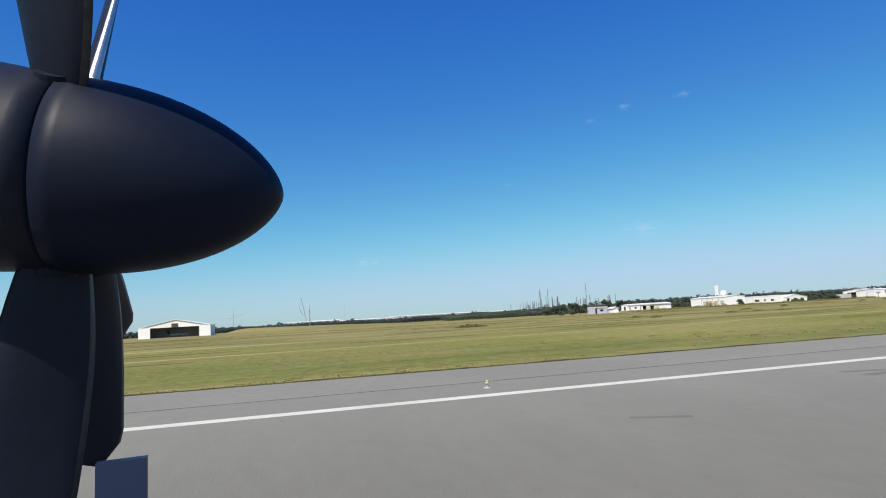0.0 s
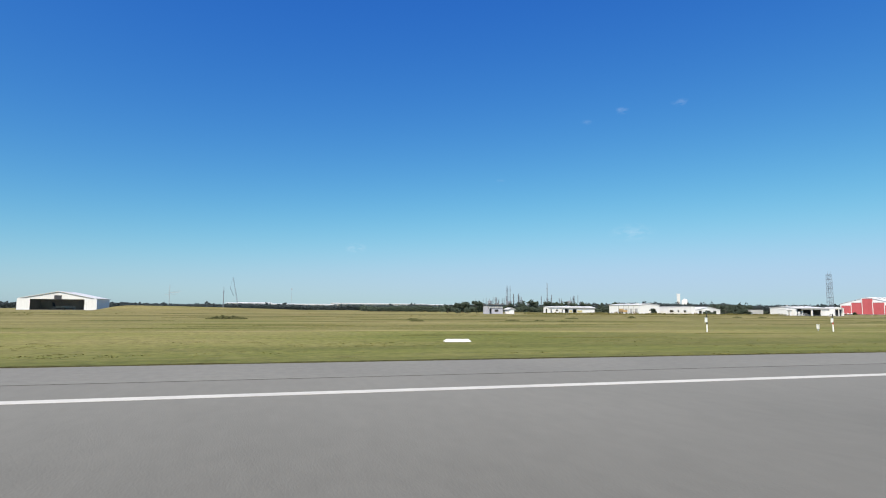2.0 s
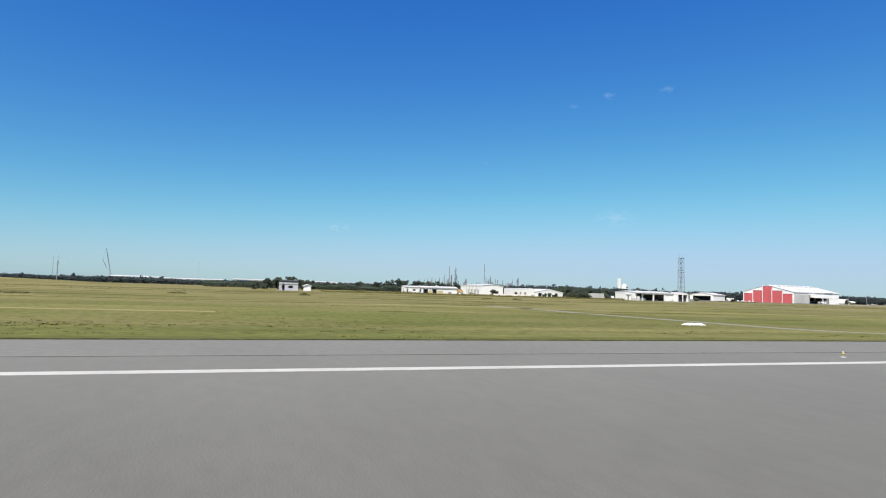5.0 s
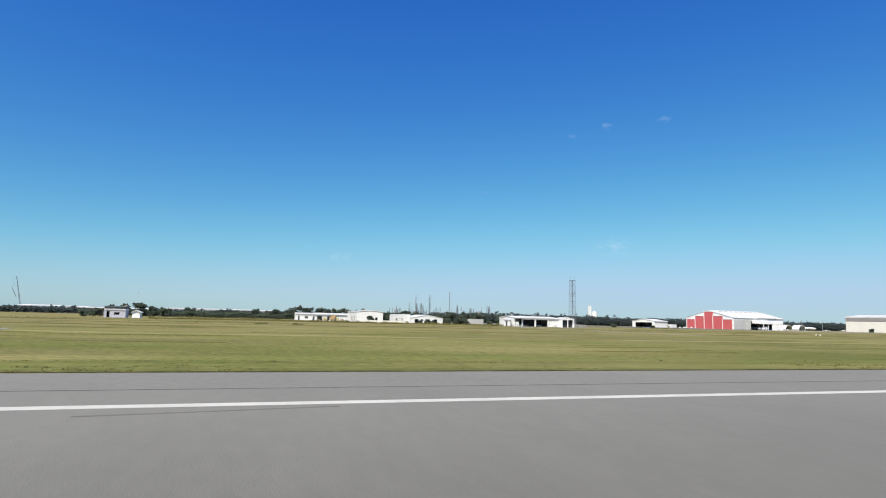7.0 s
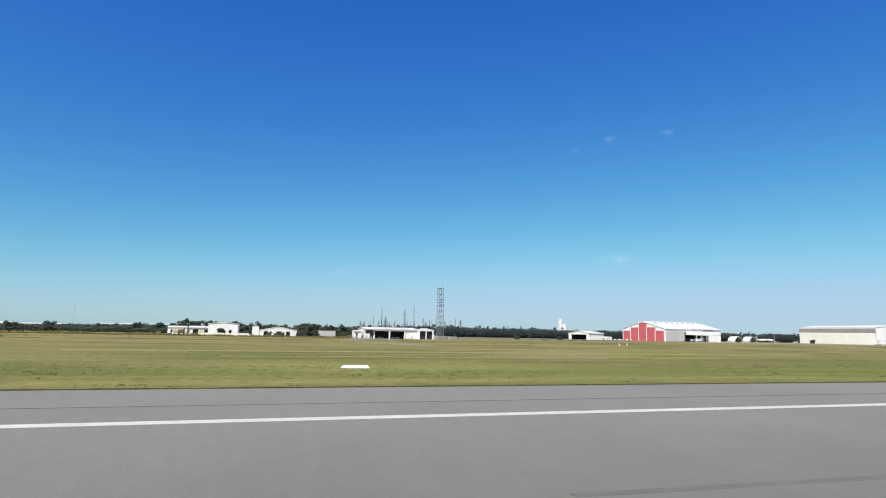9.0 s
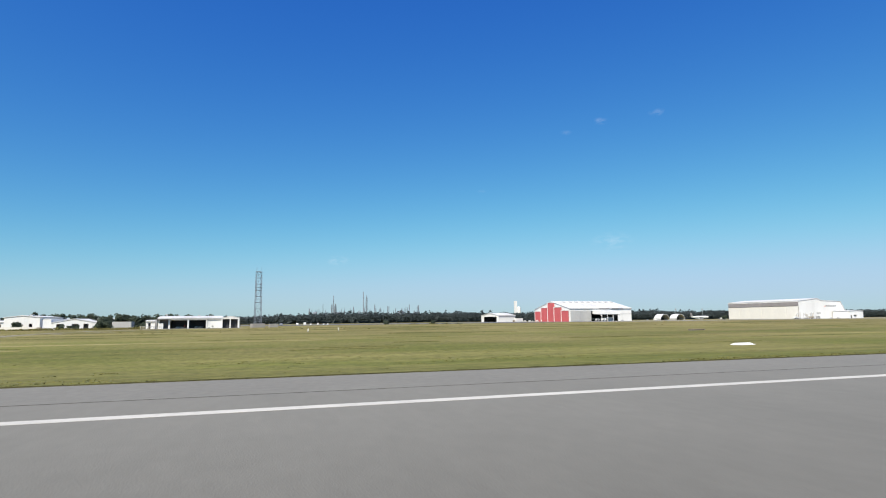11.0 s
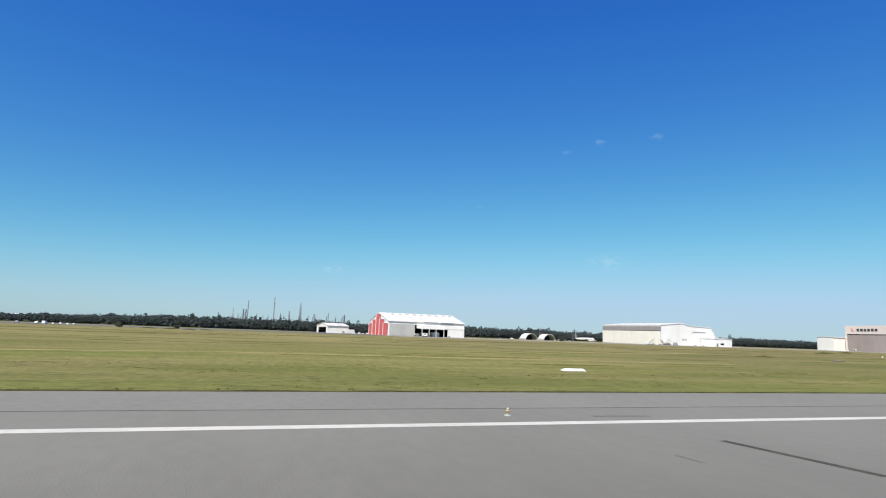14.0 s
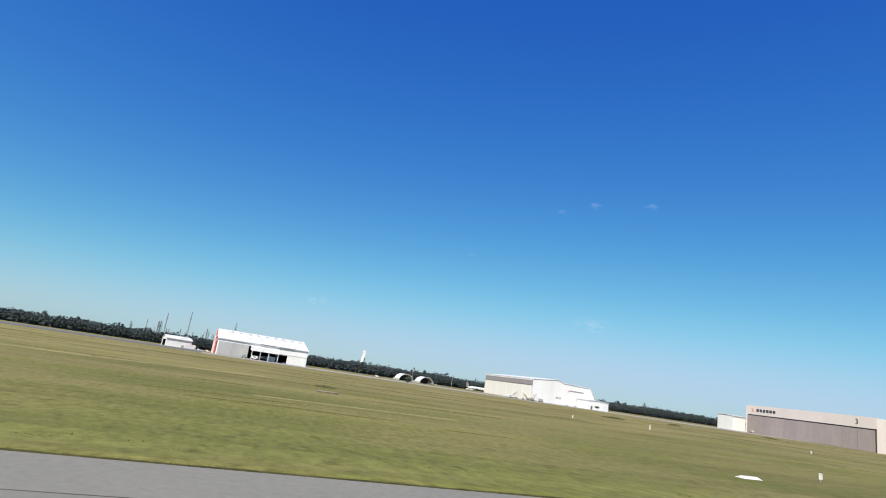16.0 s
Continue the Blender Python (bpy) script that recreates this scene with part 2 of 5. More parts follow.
M_PAINT = material("white_gloss_paint", (0.80, 0.80, 0.78), 0.35, second=(0.72, 0.72, 0.70), scale=1.5, fine=8.0, fine_amount=0.05)
M_YELLOW = material("yellow_paint", (0.50, 0.38, 0.13), 0.5, scale=2.0, fine=9.0, fine_amount=0.1)
M_POLE_RED = material("red_paint", (0.45, 0.05, 0.03), 0.5, scale=2.0, fine=9.0, fine_amount=0.1)
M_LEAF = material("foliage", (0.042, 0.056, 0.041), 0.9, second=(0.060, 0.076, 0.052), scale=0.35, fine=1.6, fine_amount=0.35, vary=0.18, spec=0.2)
# distance haze put into the leaf colour: bluer and lower in contrast
M_LEAF_HAZED = material("hazed_far_foliage", (0.040, 0.051, 0.055), 0.95, second=(0.047, 0.058, 0.059), scale=0.05, fine=0.6, fine_amount=0.18, spec=0.05)
M_SCRUB = material("dry_scrub", (0.115, 0.112, 0.034), 0.9, second=(0.16, 0.138, 0.055), scale=0.8, fine=3.0, fine_amount=0.35, spec=0.1)
M_BUSH = material("olive_bush_leaves", (0.062, 0.068, 0.026), 0.9, second=(0.100, 0.098, 0.042), scale=0.8, fine=3.0, fine_amount=0.35, spec=0.1)
M_BARK = material("bark", (0.13, 0.10, 0.075), 0.9, scale=2.0, fine=10.0, fine_amount=0.3)
M_TYRE = material("tyre_rubber", (0.02, 0.02, 0.021), 0.8, scale=3.0, fine=12.0, fine_amount=0.2)
M_PROP = material("matt_black_propeller_paint", (0.005, 0.008, 0.018), 0.5, second=(0.009, 0.012, 0.023), scale=1.6, fine=20.0, fine_amount=0.15, bump=0.03, spec=0.2)
M_SPINNER = material("black_spinner_paint", (0.0035, 0.006, 0.017), 0.5, second=(0.006, 0.009, 0.021), scale=2.2, fine=25.0, fine_amount=0.12, bump=0.02, spec=0.14)
M_EDGE = material("bare_metal_edge", (0.62, 0.62, 0.63), 0.3, 0.9, scale=4.0, fine=30.0, fine_amount=0.15)
# same metal edge, painted dark for the blades that catch no shine
M_EDGE_SHADED = material("shaded_metal_edge", (0.05, 0.05, 0.055), 0.5, 0.5, scale=4.0, fine=30.0, fine_amount=0.3)
M_BLUE = material("dark_blue_paint", (0.005, 0.014, 0.048), 0.5, scale=1.5, fine=12.0, fine_amount=0.1)


# ---- building helpers ----
def finish(name, bm, mats, smooth=False):
    me = bpy.data.meshes.new(name)
    bmesh.ops.recalc_face_normals(bm, faces=bm.faces)
    bm.to_mesh(me)
    bm.free()
    for m in mats if isinstance(mats, (list, tuple)) else [mats]:
        me.materials.append(m)
    if smooth:
        me.polygons.foreach_set("use_smooth", [True] * len(me.polygons))
    return me


def part(name, bm, mat, parent, label="", smooth=False):
    ob = new(name, finish(name, bm, mat, smooth))
    ob.parent = parent
    if label:
        tagged(ob, label)
    return ob


def thing(name, m, label, category, group="", kind=""):
    ob = new(name)
    ob.matrix_world = m
    return tagged(ob, label, category, group, kind)


def solid(name, bm, mat, label, category, m=None, group="", kind="", smooth=False):
    ob = new(name, finish(name, bm, mat, smooth))
    if m:
        ob.matrix_world = m
    return tagged(ob, label, category, group, kind)


def box(x0, x1, y0, y1, z0, z1, bm=None):
    bm = bm or bmesh.new()
    v = [bm.verts.new(p) for p in ((x0, y0, z0), (x1, y0, z0), (x1, y1, z0), (x0, y1, z0), (x0, y0, z1), (x1, y0, z1), (x1, y1, z1), (x0, y1, z1))]
    for f in ((3, 2, 1, 0), (4, 5, 6, 7), (0, 1, 5, 4), (1, 2, 6, 5), (2, 3, 7, 6), (3, 0, 4, 7)):
        bm.faces.new([v[i] for i in f])
    return bm


def prism(profile, a0, a1, axis="x", bm=None):
    """A profile of (u, z) points drawn out along x (u is y) or along y (u is x)."""
    bm = bm or bmesh.new()
    put = (lambda u, z, a: (a, u, z)) if axis == "x" else (lambda u, z, a: (u, a, z))
    r0 = [bm.verts.new(put(u, z, a0)) for u, z in profile]
    r1 = [bm.verts.new(put(u, z, a1)) for u, z in profile]
    k = len(profile)
    bm.faces.new(r0)
    bm.faces.new(r1[::-1])
    for i in range(k):
        bm.faces.new((r0[i], r0[(i + 1) % k], r1[(i + 1) % k], r1[i]))
    return bm


def rod(p0, p1, r0, r1=None, seg=8, bm=None):
    bm = bm or bmesh.new()
    p0, p1 = Vector(p0), Vector(p1)
    q = (p1 - p0).to_track_quat("Z", "Y").to_matrix()
    rings = []
    for p, r in ((p0, r0), (p1, r0 if r1 is None else r1)):
        rings.append([bm.verts.new(p + q @ Vector((r * math.cos(2 * math.pi * i / seg), r * math.sin(2 * math.pi * i / seg), 0))) for i in range(seg)])
    for i in range(seg):
        bm.faces.new((rings[0][i], rings[0][(i + 1) % seg], rings[1][(i + 1) % seg], rings[1][i]))
    bm.faces.new(rings[0][::-1])
    bm.faces.new(rings[1])
    return bm


def lathe(profile, seg=48, axis="x", bm=None):
    """A body of revolution from (along, radius) points."""
    bm = bm or bmesh.new()
    rings = []
    for a, r in profile:
        ring = []
        for i in range(seg):
            c, s = math.cos(2 * math.pi * i / seg) * r, math.sin(2 * math.pi * i / seg) * r
            ring.append(bm.verts.new((a, c, s) if axis == "x" else (c, s, a)))
        rings.append(ring)
    for p, q in zip(rings, rings[1:]):
        for i in range(seg):
            bm.faces.new((p[i], p[(i + 1) % seg], q[(i + 1) % seg], q[i]))
    bm.faces.new(rings[0][::-1])
    bm.faces.new(rings[-1])
    return bm


ICO = bmesh.new()
bmesh.ops.create_icosphere(ICO, subdivisions=1, radius=1.0)
ICO_V = np.array([v.co[:] for v in ICO.verts])
ICO_F = np.array([[v.index for v in f.verts] for f in ICO.faces])
ICO.free()


def clumps(name, centres, radii, rng, jitter=0.28, squash=0.8):
    """Many small uneven leaf clumps as one mesh."""
    k = len(centres)
    v = ICO_V[None] * (1 + rng.uniform(-jitter, jitter, (k, len(ICO_V), 1))) * np.asarray(radii)[:, None, None]
    v[:, :, 2] *= squash
    v = v + np.asarray(centres)[:, None, :]
    f = ICO_F[None] + (np.arange(k) * len(ICO_V))[:, None, None]
    me = bpy.data.meshes.new(name)
    me.from_pydata(v.reshape(-1, 3).tolist(), [], f.reshape(-1, 3).tolist())
    return me


# ---- ground, runway ----
def mound(x, y):
    """Low earth banks out beyond the strip."""
    if not (-60 < x < 200 and 150 < y < 400):
        return 0.0
    edge = 1 / (1 + math.exp(-(x + 24) / 2.2)) / (1 + math.exp((x - 62) / 14))
    z = (2.5 - 0.016 * (x + 24)) * edge * math.exp(-((y - 268) / 15) ** 2)
    return z


def ticks(spans):
    out = []
    for a, b, step in spans:
        out += list(np.arange(a, b, step))
    return out + [spans[-1][1]]


RUNWAY = 0.777


def lie(y):
    """The height of the grass: the runway is built up, and the strip falls away from its shoulders."""
    out = abs(y + 1.4) - 15.0
    return 0.757 * (1 - min(1.0, max(0.0, out / 19.0))) ** 1.7


gx = ticks([(-4600, -600, 500), (-600, -120, 60), (-120, -40, 8), (-40, -8, 2), (-8, 120, 8), (120, 340, 11), (340, 1000, 33), (1000, 5000, 500)])
gy = ticks([(-4000, -400, 600), (-400, -60, 85), (-60, -34, 13), (-34, -16, 3), (-16, 13.5, 29.5), (13.5, 13.7, 0.1), (13.7, 34, 1.45), (34, 60, 6.5), (60, 300, 7), (300, 600, 30), (600, 4800, 350)])
gv, gf = [], []
for x in gx:
    for y in gy:
        z = lie(y) + (0.008 if y > 13.65 or y < -16.2 else -0.12)
        z += mound(x, y) + (0.02 * noise.noise(Vector((x * 0.05, y * 0.05, 0))) if y > 16 else 0)
        gv.append((x, y, z))
w = len(gy)
for i in range(len(gx) - 1):
    for j in range(w - 1):
        gf.append((i * w + j, (i + 1) * w + j, (i + 1) * w + j + 1, i * w + j + 1))
gm = bpy.data.meshes.new("ground")
gm.from_pydata(gv, [], gf)
gm.materials.append(M_GRASS)
gm.polygons.foreach_set("use_smooth", [True] * len(gm.polygons))
tagged(new("ground", gm), "wide mown airfield grass, green by the runway and drier beyond", "grass", kind="structure")

solid("runway", box(-900, 1500, -13.42, 10.62, RUNWAY - 0.4, RUNWAY), M_ASPHALT, "worn grey grooved asphalt runway", "runway", kind="structure")
solid("pavement", box(-900, 1500, 10.665, 13.62, RUNWAY - 0.4, RUNWAY - 0.004), M_SHOULDER, "paler grey asphalt runway shoulder", "shoulder", kind="structure")
solid("pavement", box(-900, 1500, -16.4, -13.42, RUNWAY - 0.4, RUNWAY - 0.004), M_SHOULDER, "paler grey asphalt runway shoulder", "shoulder", kind="structure")
solid("trim", box(-900, 1500, 10.62, 10.665, RUNWAY - 0.4, RUNWAY + 0.002), M_TAR, "dark sealed joint between runway and shoulder", "joint", kind="structure")
solid("trim", box(-900, 1500, 8.66, 8.94, RUNWAY + 0.0005, RUNWAY + 0.004), M_LINE, "painted white runway edge line", "line", kind="structure")


# ---- sheds and hangars ----
def wall_cells(a0, a1, z1, openings, put, bm):
    """A wall from a0 to a1 and up to z1 with rectangular openings (a, b, low, high) through it; put(a, b, low, high) gives a box."""
    av = sorted({a0, a1, *[o[0] for o in openings], *[o[1] for o in openings]})
    zv = sorted({0.0, z1, *[o[2] for o in openings], *[o[3] for o in openings]})
    for a, b in zip(av, av[1:]):
        for lo, hi in zip(zv, zv[1:]):
            if not any(o[0] <= a and b <= o[1] and o[2] <= lo and hi <= o[3] for o in openings):
                box(*put(a, b, lo, hi), bm=bm)
    bmesh.ops.remove_doubles(bm, verts=bm.verts, dist=0.001)
    return bm


def shed(name, m, length, depth, eave, ridge, label, category="hangar", along="x", wall=None, roof=None, front=(), left=(), right=(), over=0.35, group=""):
    """A steel shed: x along its front, y into its depth. along: the ridge's axis. Openings go through front and side walls."""
    wall, roof = wall or M_WHITE, roof or M_ROOF
    t = 0.25
    top = thing(name, m, label, category, group)
    part("wall", wall_cells(0, length, eave, front, lambda a, b, lo, hi: (a, b, 0, t, lo, hi), bmesh.new()), wall, top)
    part("wall", box(0, length, depth - t, depth, 0, eave), wall, top)
    bl = wall_cells(t, depth - t, eave, left, lambda a, b, lo, hi: (0, t, a, b, lo, hi), bmesh.new())
    br = wall_cells(t, depth - t, eave, right, lambda a, b, lo, hi: (length - t, length, a, b, lo, hi), bmesh.new())
    if along == "x":
        mid = depth / 2
        for bm, a in ((bl, 0), (br, length - t)):
            prism([(0, eave - 0.01), (depth, eave - 0.01), (mid, ridge)], a, a + t, "x", bm)
        slope = (ridge - eave) / mid
        for s in (0, 1):
            prof = [(-over, eave - slope * over + 0.02), (mid, ridge + 0.02), (mid, ridge + 0.22), (-over, eave - slope * over + 0.22)]
            if s:
                prof = [(depth - u, z) for u, z in prof]
            part("roof", prism(prof, -over, length + over, "x"), roof, top)
    else:
        mid = length / 2
        for a in (0, depth - t):
            part("gable", prism([(0, eave), (length, eave), (mid, ridge)], a, a + t, "y"), wall, top)
        slope = (ridge - eave) / mid
        for s in (0, 1):
            prof = [(-over, eave - slope * over + 0.02), (mid, ridge + 0.02), (mid, ridge + 0.22), (-over, eave - slope * over + 0.22)]
            if s:
                prof = [(length - u, z) for u, z in prof]
            part("roof", prism(prof, -over, depth + over, "y"), roof, top)
    part("wall", bl, wall, top)
    part("wall", br, wall, top)
    if along == "x":
        part("gutter", box(-over, length + over, -over - 0.16, -over + 0.0, eave - 0.28, eave - 0.06), M_GREYWALL, top, "grey eave gutter")
    part("floor_slab", box(-1.0, length + 1.0, -1.5, depth + 0.5, -0.2, 0.06), M_CONCRETE, top)
    return top


def at(x, y, turn=0):
    return pose(x, y, 0.03, 0, 0, turn)


# red-doored hangar: the gable end with stepped doors looks along the runway, the long side at it
red = shed("red_door_hangar", at(475.5, 314.5, 2), 45.2, 43, 8.0, 12.9, "large white gabled hangar with stepped red doors", roof=M_ROOF,
           front=[(14.6, 19.6, 0.0, 6.4), (19.6, 35.0, 0.0, 4.2)])
for y0, y1, h in ((0.7, 8.1, 6.7), (8.6, 16.6, 8.9), (17.1, 24.6, 12.0), (25.0, 33.2, 8.9), (33.6, 41.4, 6.7)):
    leaf = part("door_leaf", box(-0.75, -0.35, y0, y1, 0.05, h), M_RED, red, "red sheet-metal sliding hangar door leaf")
    ribs = bmesh.new()
    for k in range(int((y1 - y0) / 1.1)):
        box(-0.82, -0.752, y0 + 0.3 + k * 1.1, y0 + 0.42 + k * 1.1, 0.1, h - 0.1, ribs)
    part("rib", ribs, M_RED, leaf)
    part("jamb", box(-0.95, -0.30, y1 + 0.02, y1 + 0.42, 0.05, h + 0.3), M_WHITE, leaf, "white door jamb")
    part("head_rail", box(-0.9, -0.32, y0 - 0.1, y1 + 0.1, h, h + 0.28), M_WHITE, leaf, "white door head rail")
part("side_panel", box(0.6, 15.3, -0.22, -0.02, 0.2, 6.6), M_GREYWALL, red, "grey corrugated side cladding")
seams = bmesh.new()
for k in range(12):
    box(1.6 + k * 1.15, 1.68 + k * 1.15, -0.27, -0.222, 0.25, 6.5, seams)
part("panel_seam", seams, M_GREYWALL, red)
part("canopy", prism([(-9.6, 4.2), (-0.05, 4.5), (-0.05, 6.7), (-9.6, 6.0)], 16.3, 29.5, "x"), M_WHITE, red, "white canopy with a deep fascia")
for x in (16.5, 20.6, 24.6, 29.2):
    part("post", box(x - 0.13, x + 0.13, -9.4, -9.14, 0, 4.2), M_WHITE, red, "white steel canopy post")
    part("brace", rod((x, -9.2, 3.2), (x, -7.6, 4.25), 0.06, seg=6), M_WHITE, red)
part("store_room", box(24.9, 28.8, -3.0, -0.3, 0.05, 2.6), M_WHITE, red, "white store room under the canopy")
for x in (35.3, 38.5, 41.7):
    part("wall_panel", box(x, x + 3.0, -0.12, -0.01, 0.1, 4.3), M_WHITE, red, "white sheet wall panel")
part("wall_rail", box(19.6, 45.0, -0.2, -0.125, 4.35, 4.6), M_GREYWALL, red, "grey wall rail")
# dark sheet added in the hangar, its inner shade put into the colour
part("inner_shade", box(0.6, 44.6, 22.0, 22.3, 0.05, 7.6), M_SHADE, red, "dark sheet painted as the hangar's inner shade")
for a, b in ((20.6, 28.6), (30.4, 38.4)):
    part("sign_bar", box(a, b, -0.54, -0.40, 7.6, 8.12), M_STRIPE, red, "grey bar of eave lettering")
for k in range(9):
    x = 6.0 + k * 4.5
    part("roof_vent", prism([(15.6, 11.5), (18.2, 12.1), (17.9, 12.75), (16.0, 12.5)], x, x + 1.5, "x"), M_GREYWALL, red, "small pale roof ventilator")

# small white shed beside it
small = shed("small_hangar", at(448.8, 361, 10.5), 13.5, 21.5, 4.4, 6.0, "small white open-fronted aircraft shed", along="x", left=[(2.5, 18.5, 0.0, 3.6)])
# two dark sheets added so the sunlit inside reads as shaded
part("inner_shade", box(0.3, 9.3, 20.9, 21.2, 0.08, 4.3), M_SHADE, small, "dark sheet painted as shade at the rear")
part("inner_shade", box(9.3, 9.5, 0.3, 20.9, 0.08, 4.3), M_SHADE, small, "dark sheet painted as shade inside")

M_BAND = material("grey_brown_fascia", (0.27, 0.25, 0.25), 0.6, scale=0.3, fine=1.5, fine_amount=0.1)
# cream maintenance hangar with a dark band, white end wall
W_PROFILE = [(0, 0), (44.5, 0), (44.5, 5.6), (40.5, 11.9), (21, 12.6), (17.5, 14.0), (0, 12.3)]
cream = thing("maintenance_hangar", at(651.5, 308.5, 2.0), "huge cream and white maintenance hangar with a dark band", "hangar")
part("end_wall", prism(W_PROFILE, 0, 0.35, "y"), M_WHITE, cream, "white end wall")
part("end_wall", prism(W_PROFILE, 60.6, 60.95, "y"), M_WHITE, cream, "white end wall")
part("roof", prism([(-0.4, 12.35), (17.5, 14.05), (21, 12.65), (40.5, 11.95), (44.8, 5.6), (44.8, 5.95), (40.7, 12.3), (21.2, 12.95), (17.5, 14.4), (-0.4, 12.7)], -0.3, 61.3, "y"), M_ROOF, cream, "white sheet roof")
for k in range(6):
    part("door_leaf", box(-0.3 - 0.16 * (k % 2), -0.05 - 0.16 * (k % 2), 0.6 + k * 10, 10.55 + k * 10, 0.05, 8.7), M_CREAM, cream, "cream sliding door leaf")
part("band", box(-0.35, 0.3, 0.3, 60.7, 9.0, 11.75), M_BAND, cream, "grey-brown fascia band")
part("fascia", box(-0.28, 0.3, 0.3, 60.7, 11.75, 12.3), M_WHITE, cream, "white fascia")
part("end_wall", box(44.2, 44.5, 0.4, 60.5, 0, 5.6), M_WHITE, cream)
part("emblem", prism([(24.4, 8.0), (25.1, 8.0), (25.6, 9.2), (25.1, 9.0)], -0.08, -0.01, "y"), M_LOGO, cream, "small red emblem")
for k in range(6):
    part("sign_bar", box(26.0 + k * 1.75, 27.1 + k * 1.75, -0.08, -0.01, 8.4, 9.15), M_LETTER, cream, "dark sign lettering bar")
for a, b, lo, hi in ((16.5, 18.5, 3.2, 4.4), (19.0, 20.2, 3.2, 4.4), (33.5, 37.5, 0.1, 3.2), (39.5, 42.5, 0.1, 2.6)):
    part("wall_vent", box(a, b, -0.07, -0.01, lo, hi), M_GREYWALL, cream, "grey louvred wall panel")
shed("hangar_annex", at(683, 297.5, 2.0), 14.5, 11.2, 5.0, 5.4, "low white flat-roofed hangar annex", "building", along="y", front=[(2, 3.2, 0, 2.1), (5, 8, 1.2, 2.3)])

# hangar with taupe doors; its front looks along the runway
num = thing("taupe_door_hangar", at(838.5, 328.5, -6), "big pale pink hangar with taupe sliding doors", "hangar")
M_PINK = material("pale_pink_cladding", (0.66, 0.585, 0.545), 0.55, second=(0.60, 0.53, 0.49), scale=0.1, stretch=(1, 1, 0.3), fine=2.0, fine_amount=0.05)
part("header_wall", box(0, 0.5, -98, 0, 12.9, 19.2), M_PINK, num, "pale pink header wall")
part("end_wall", box(0.5, 60, -0.5, 0, 0, 18.6), M_PINK, num)
part("end_wall", box(0.5, 60, -98, -97.5, 0, 18.6), M_PINK, num)
part("back_wall", box(59.5, 60, -97.5, -0.5, 0, 18.6), M_PINK, num)
part("jamb", box(-0.05, 0.7, -1.6, 0.02, 0, 12.9), M_PINK, num)
part("roof", box(0.5, 60, -98, 0, 18.6, 19.0), M_ROOF, num)
# shadow under the header wall, painted as a dark strip over the doors
part("header_shadow", box(0.42, 0.6, -97, -1.6, 11.9, 12.9), M_SHADE, num, "dark strip painted as shadow under the header")
for k in range(9):
    o = 0.22 * (k % 2)
    leaf = part("door_leaf", box(-0.15 + o, 0.05 + o, -1.7 - (k + 1) * 10.6, -1.7 - k * 10.6, 0.1, 12.2), M_TAUPE, num, "taupe ribbed door leaf")
    ribs = bmesh.new()
    for j in range(9):
        box(-0.21 + o, -0.152 + o, -1.9 - k * 10.6 - j * 1.15 - 0.1, -1.9 - k * 10.6 - j * 1.15, 0.2, 12.1, ribs)
    part("rib", ribs, M_TAUPE, leaf)
part("emblem", prism([(-7.4, 14.9), (-5.9, 14.9), (-5.0, 17.2), (-6.4, 16.8)], -0.12, -0.01, "x"), M_LOGO, num, "orange tail-shaped emblem")
for k in range(6):
    part("sign_bar", box(-0.12, -0.01, -12.0 - k * 2.9, -9.9 - k * 2.9, 15.0, 16.9), M_LETTER, num, "dark sign lettering bar")
bay = bpy.data.curves.new("bay_number", "FONT")
bay.body, bay.size, bay.extrude, bay.align_x = "3", 4.2, 0.05, "CENTER"
bay_ob = new("bay_number", bay)
bay_ob.parent = num
bay_ob.matrix_local = pose(-0.08, -86, 14.6, 90, 0, -90)
bay.materials.append(M_LETTER)
tagged(bay_ob, "dark painted hangar number")
shed("hangar_annex", at(827, 329.5, -3), 11.5, 14, 10.0, 10.3, "plain white block joined to a big hangar", "building", along="x")

# dark-doored hangar near the start
dark = shed("dark_door_hangar", at(-64.5, 292.6, 0), 29, 24, 5.0, 8.0, "white gabled hangar with wide open dark doorway", along="y", front=[(3.9, 25.1, 0.0, 4.7)])
# closed box on the gable, its colour standing for an opening's shade
part("gable_shade", box(13.0, 15.8, -0.1, 0.3, 4.72, 6.4), M_SHADE, dark, "dark box painted as the shaded opening over the door")
part("door_leaf", box(-0.8, 4.1, -0.5, -0.25, 0.05, 4.9), M_WHITE, dark, "white sliding door leaf pushed aside")
part("door_leaf", box(24.9, 29.8, -0.5, -0.25, 0.05, 4.9), M_WHITE, dark, "white sliding door leaf pushed aside")

# grey lookout building and the row of white workshops
M_LILAC = material("pale_lilac_cladding", (0.43, 0.43, 0.48), 0.6, second=(0.37, 0.37, 0.42), scale=0.2, stretch=(1, 1, 0.3), fine=2.0, fine_amount=0.06)
look_out = shed("lookout_building", at(121.7, 217, 0), 6.4, 5, 2.6, 2.75, "pale grey two-storey lookout with dark glass upper floor", "building", wall=M_LILAC, over=0.03, front=[(0.8, 1.7, 0, 2.0), (3, 4.6, 0.9, 1.7)])
part("upper_floor", box(0.1, 6.3, 0.1, 4.9, 2.7, 3.65), M_STRIPE, look_out, "dark upper storey")
part("window_band", box(0.04, 6.36, 0.04, 4.96, 2.9, 3.45), M_GLASS, look_out, "dark window band")
part("roof_slab", box(0.0, 6.4, 0.0, 5.0, 3.65, 3.75), M_STRIPE, look_out, "thin dark flat roof")
part("aerial", rod((2.4, 2.4, 3.7), (2.4, 2.4, 5.2), 0.05, 0.03, 6), M_STEEL, look_out)
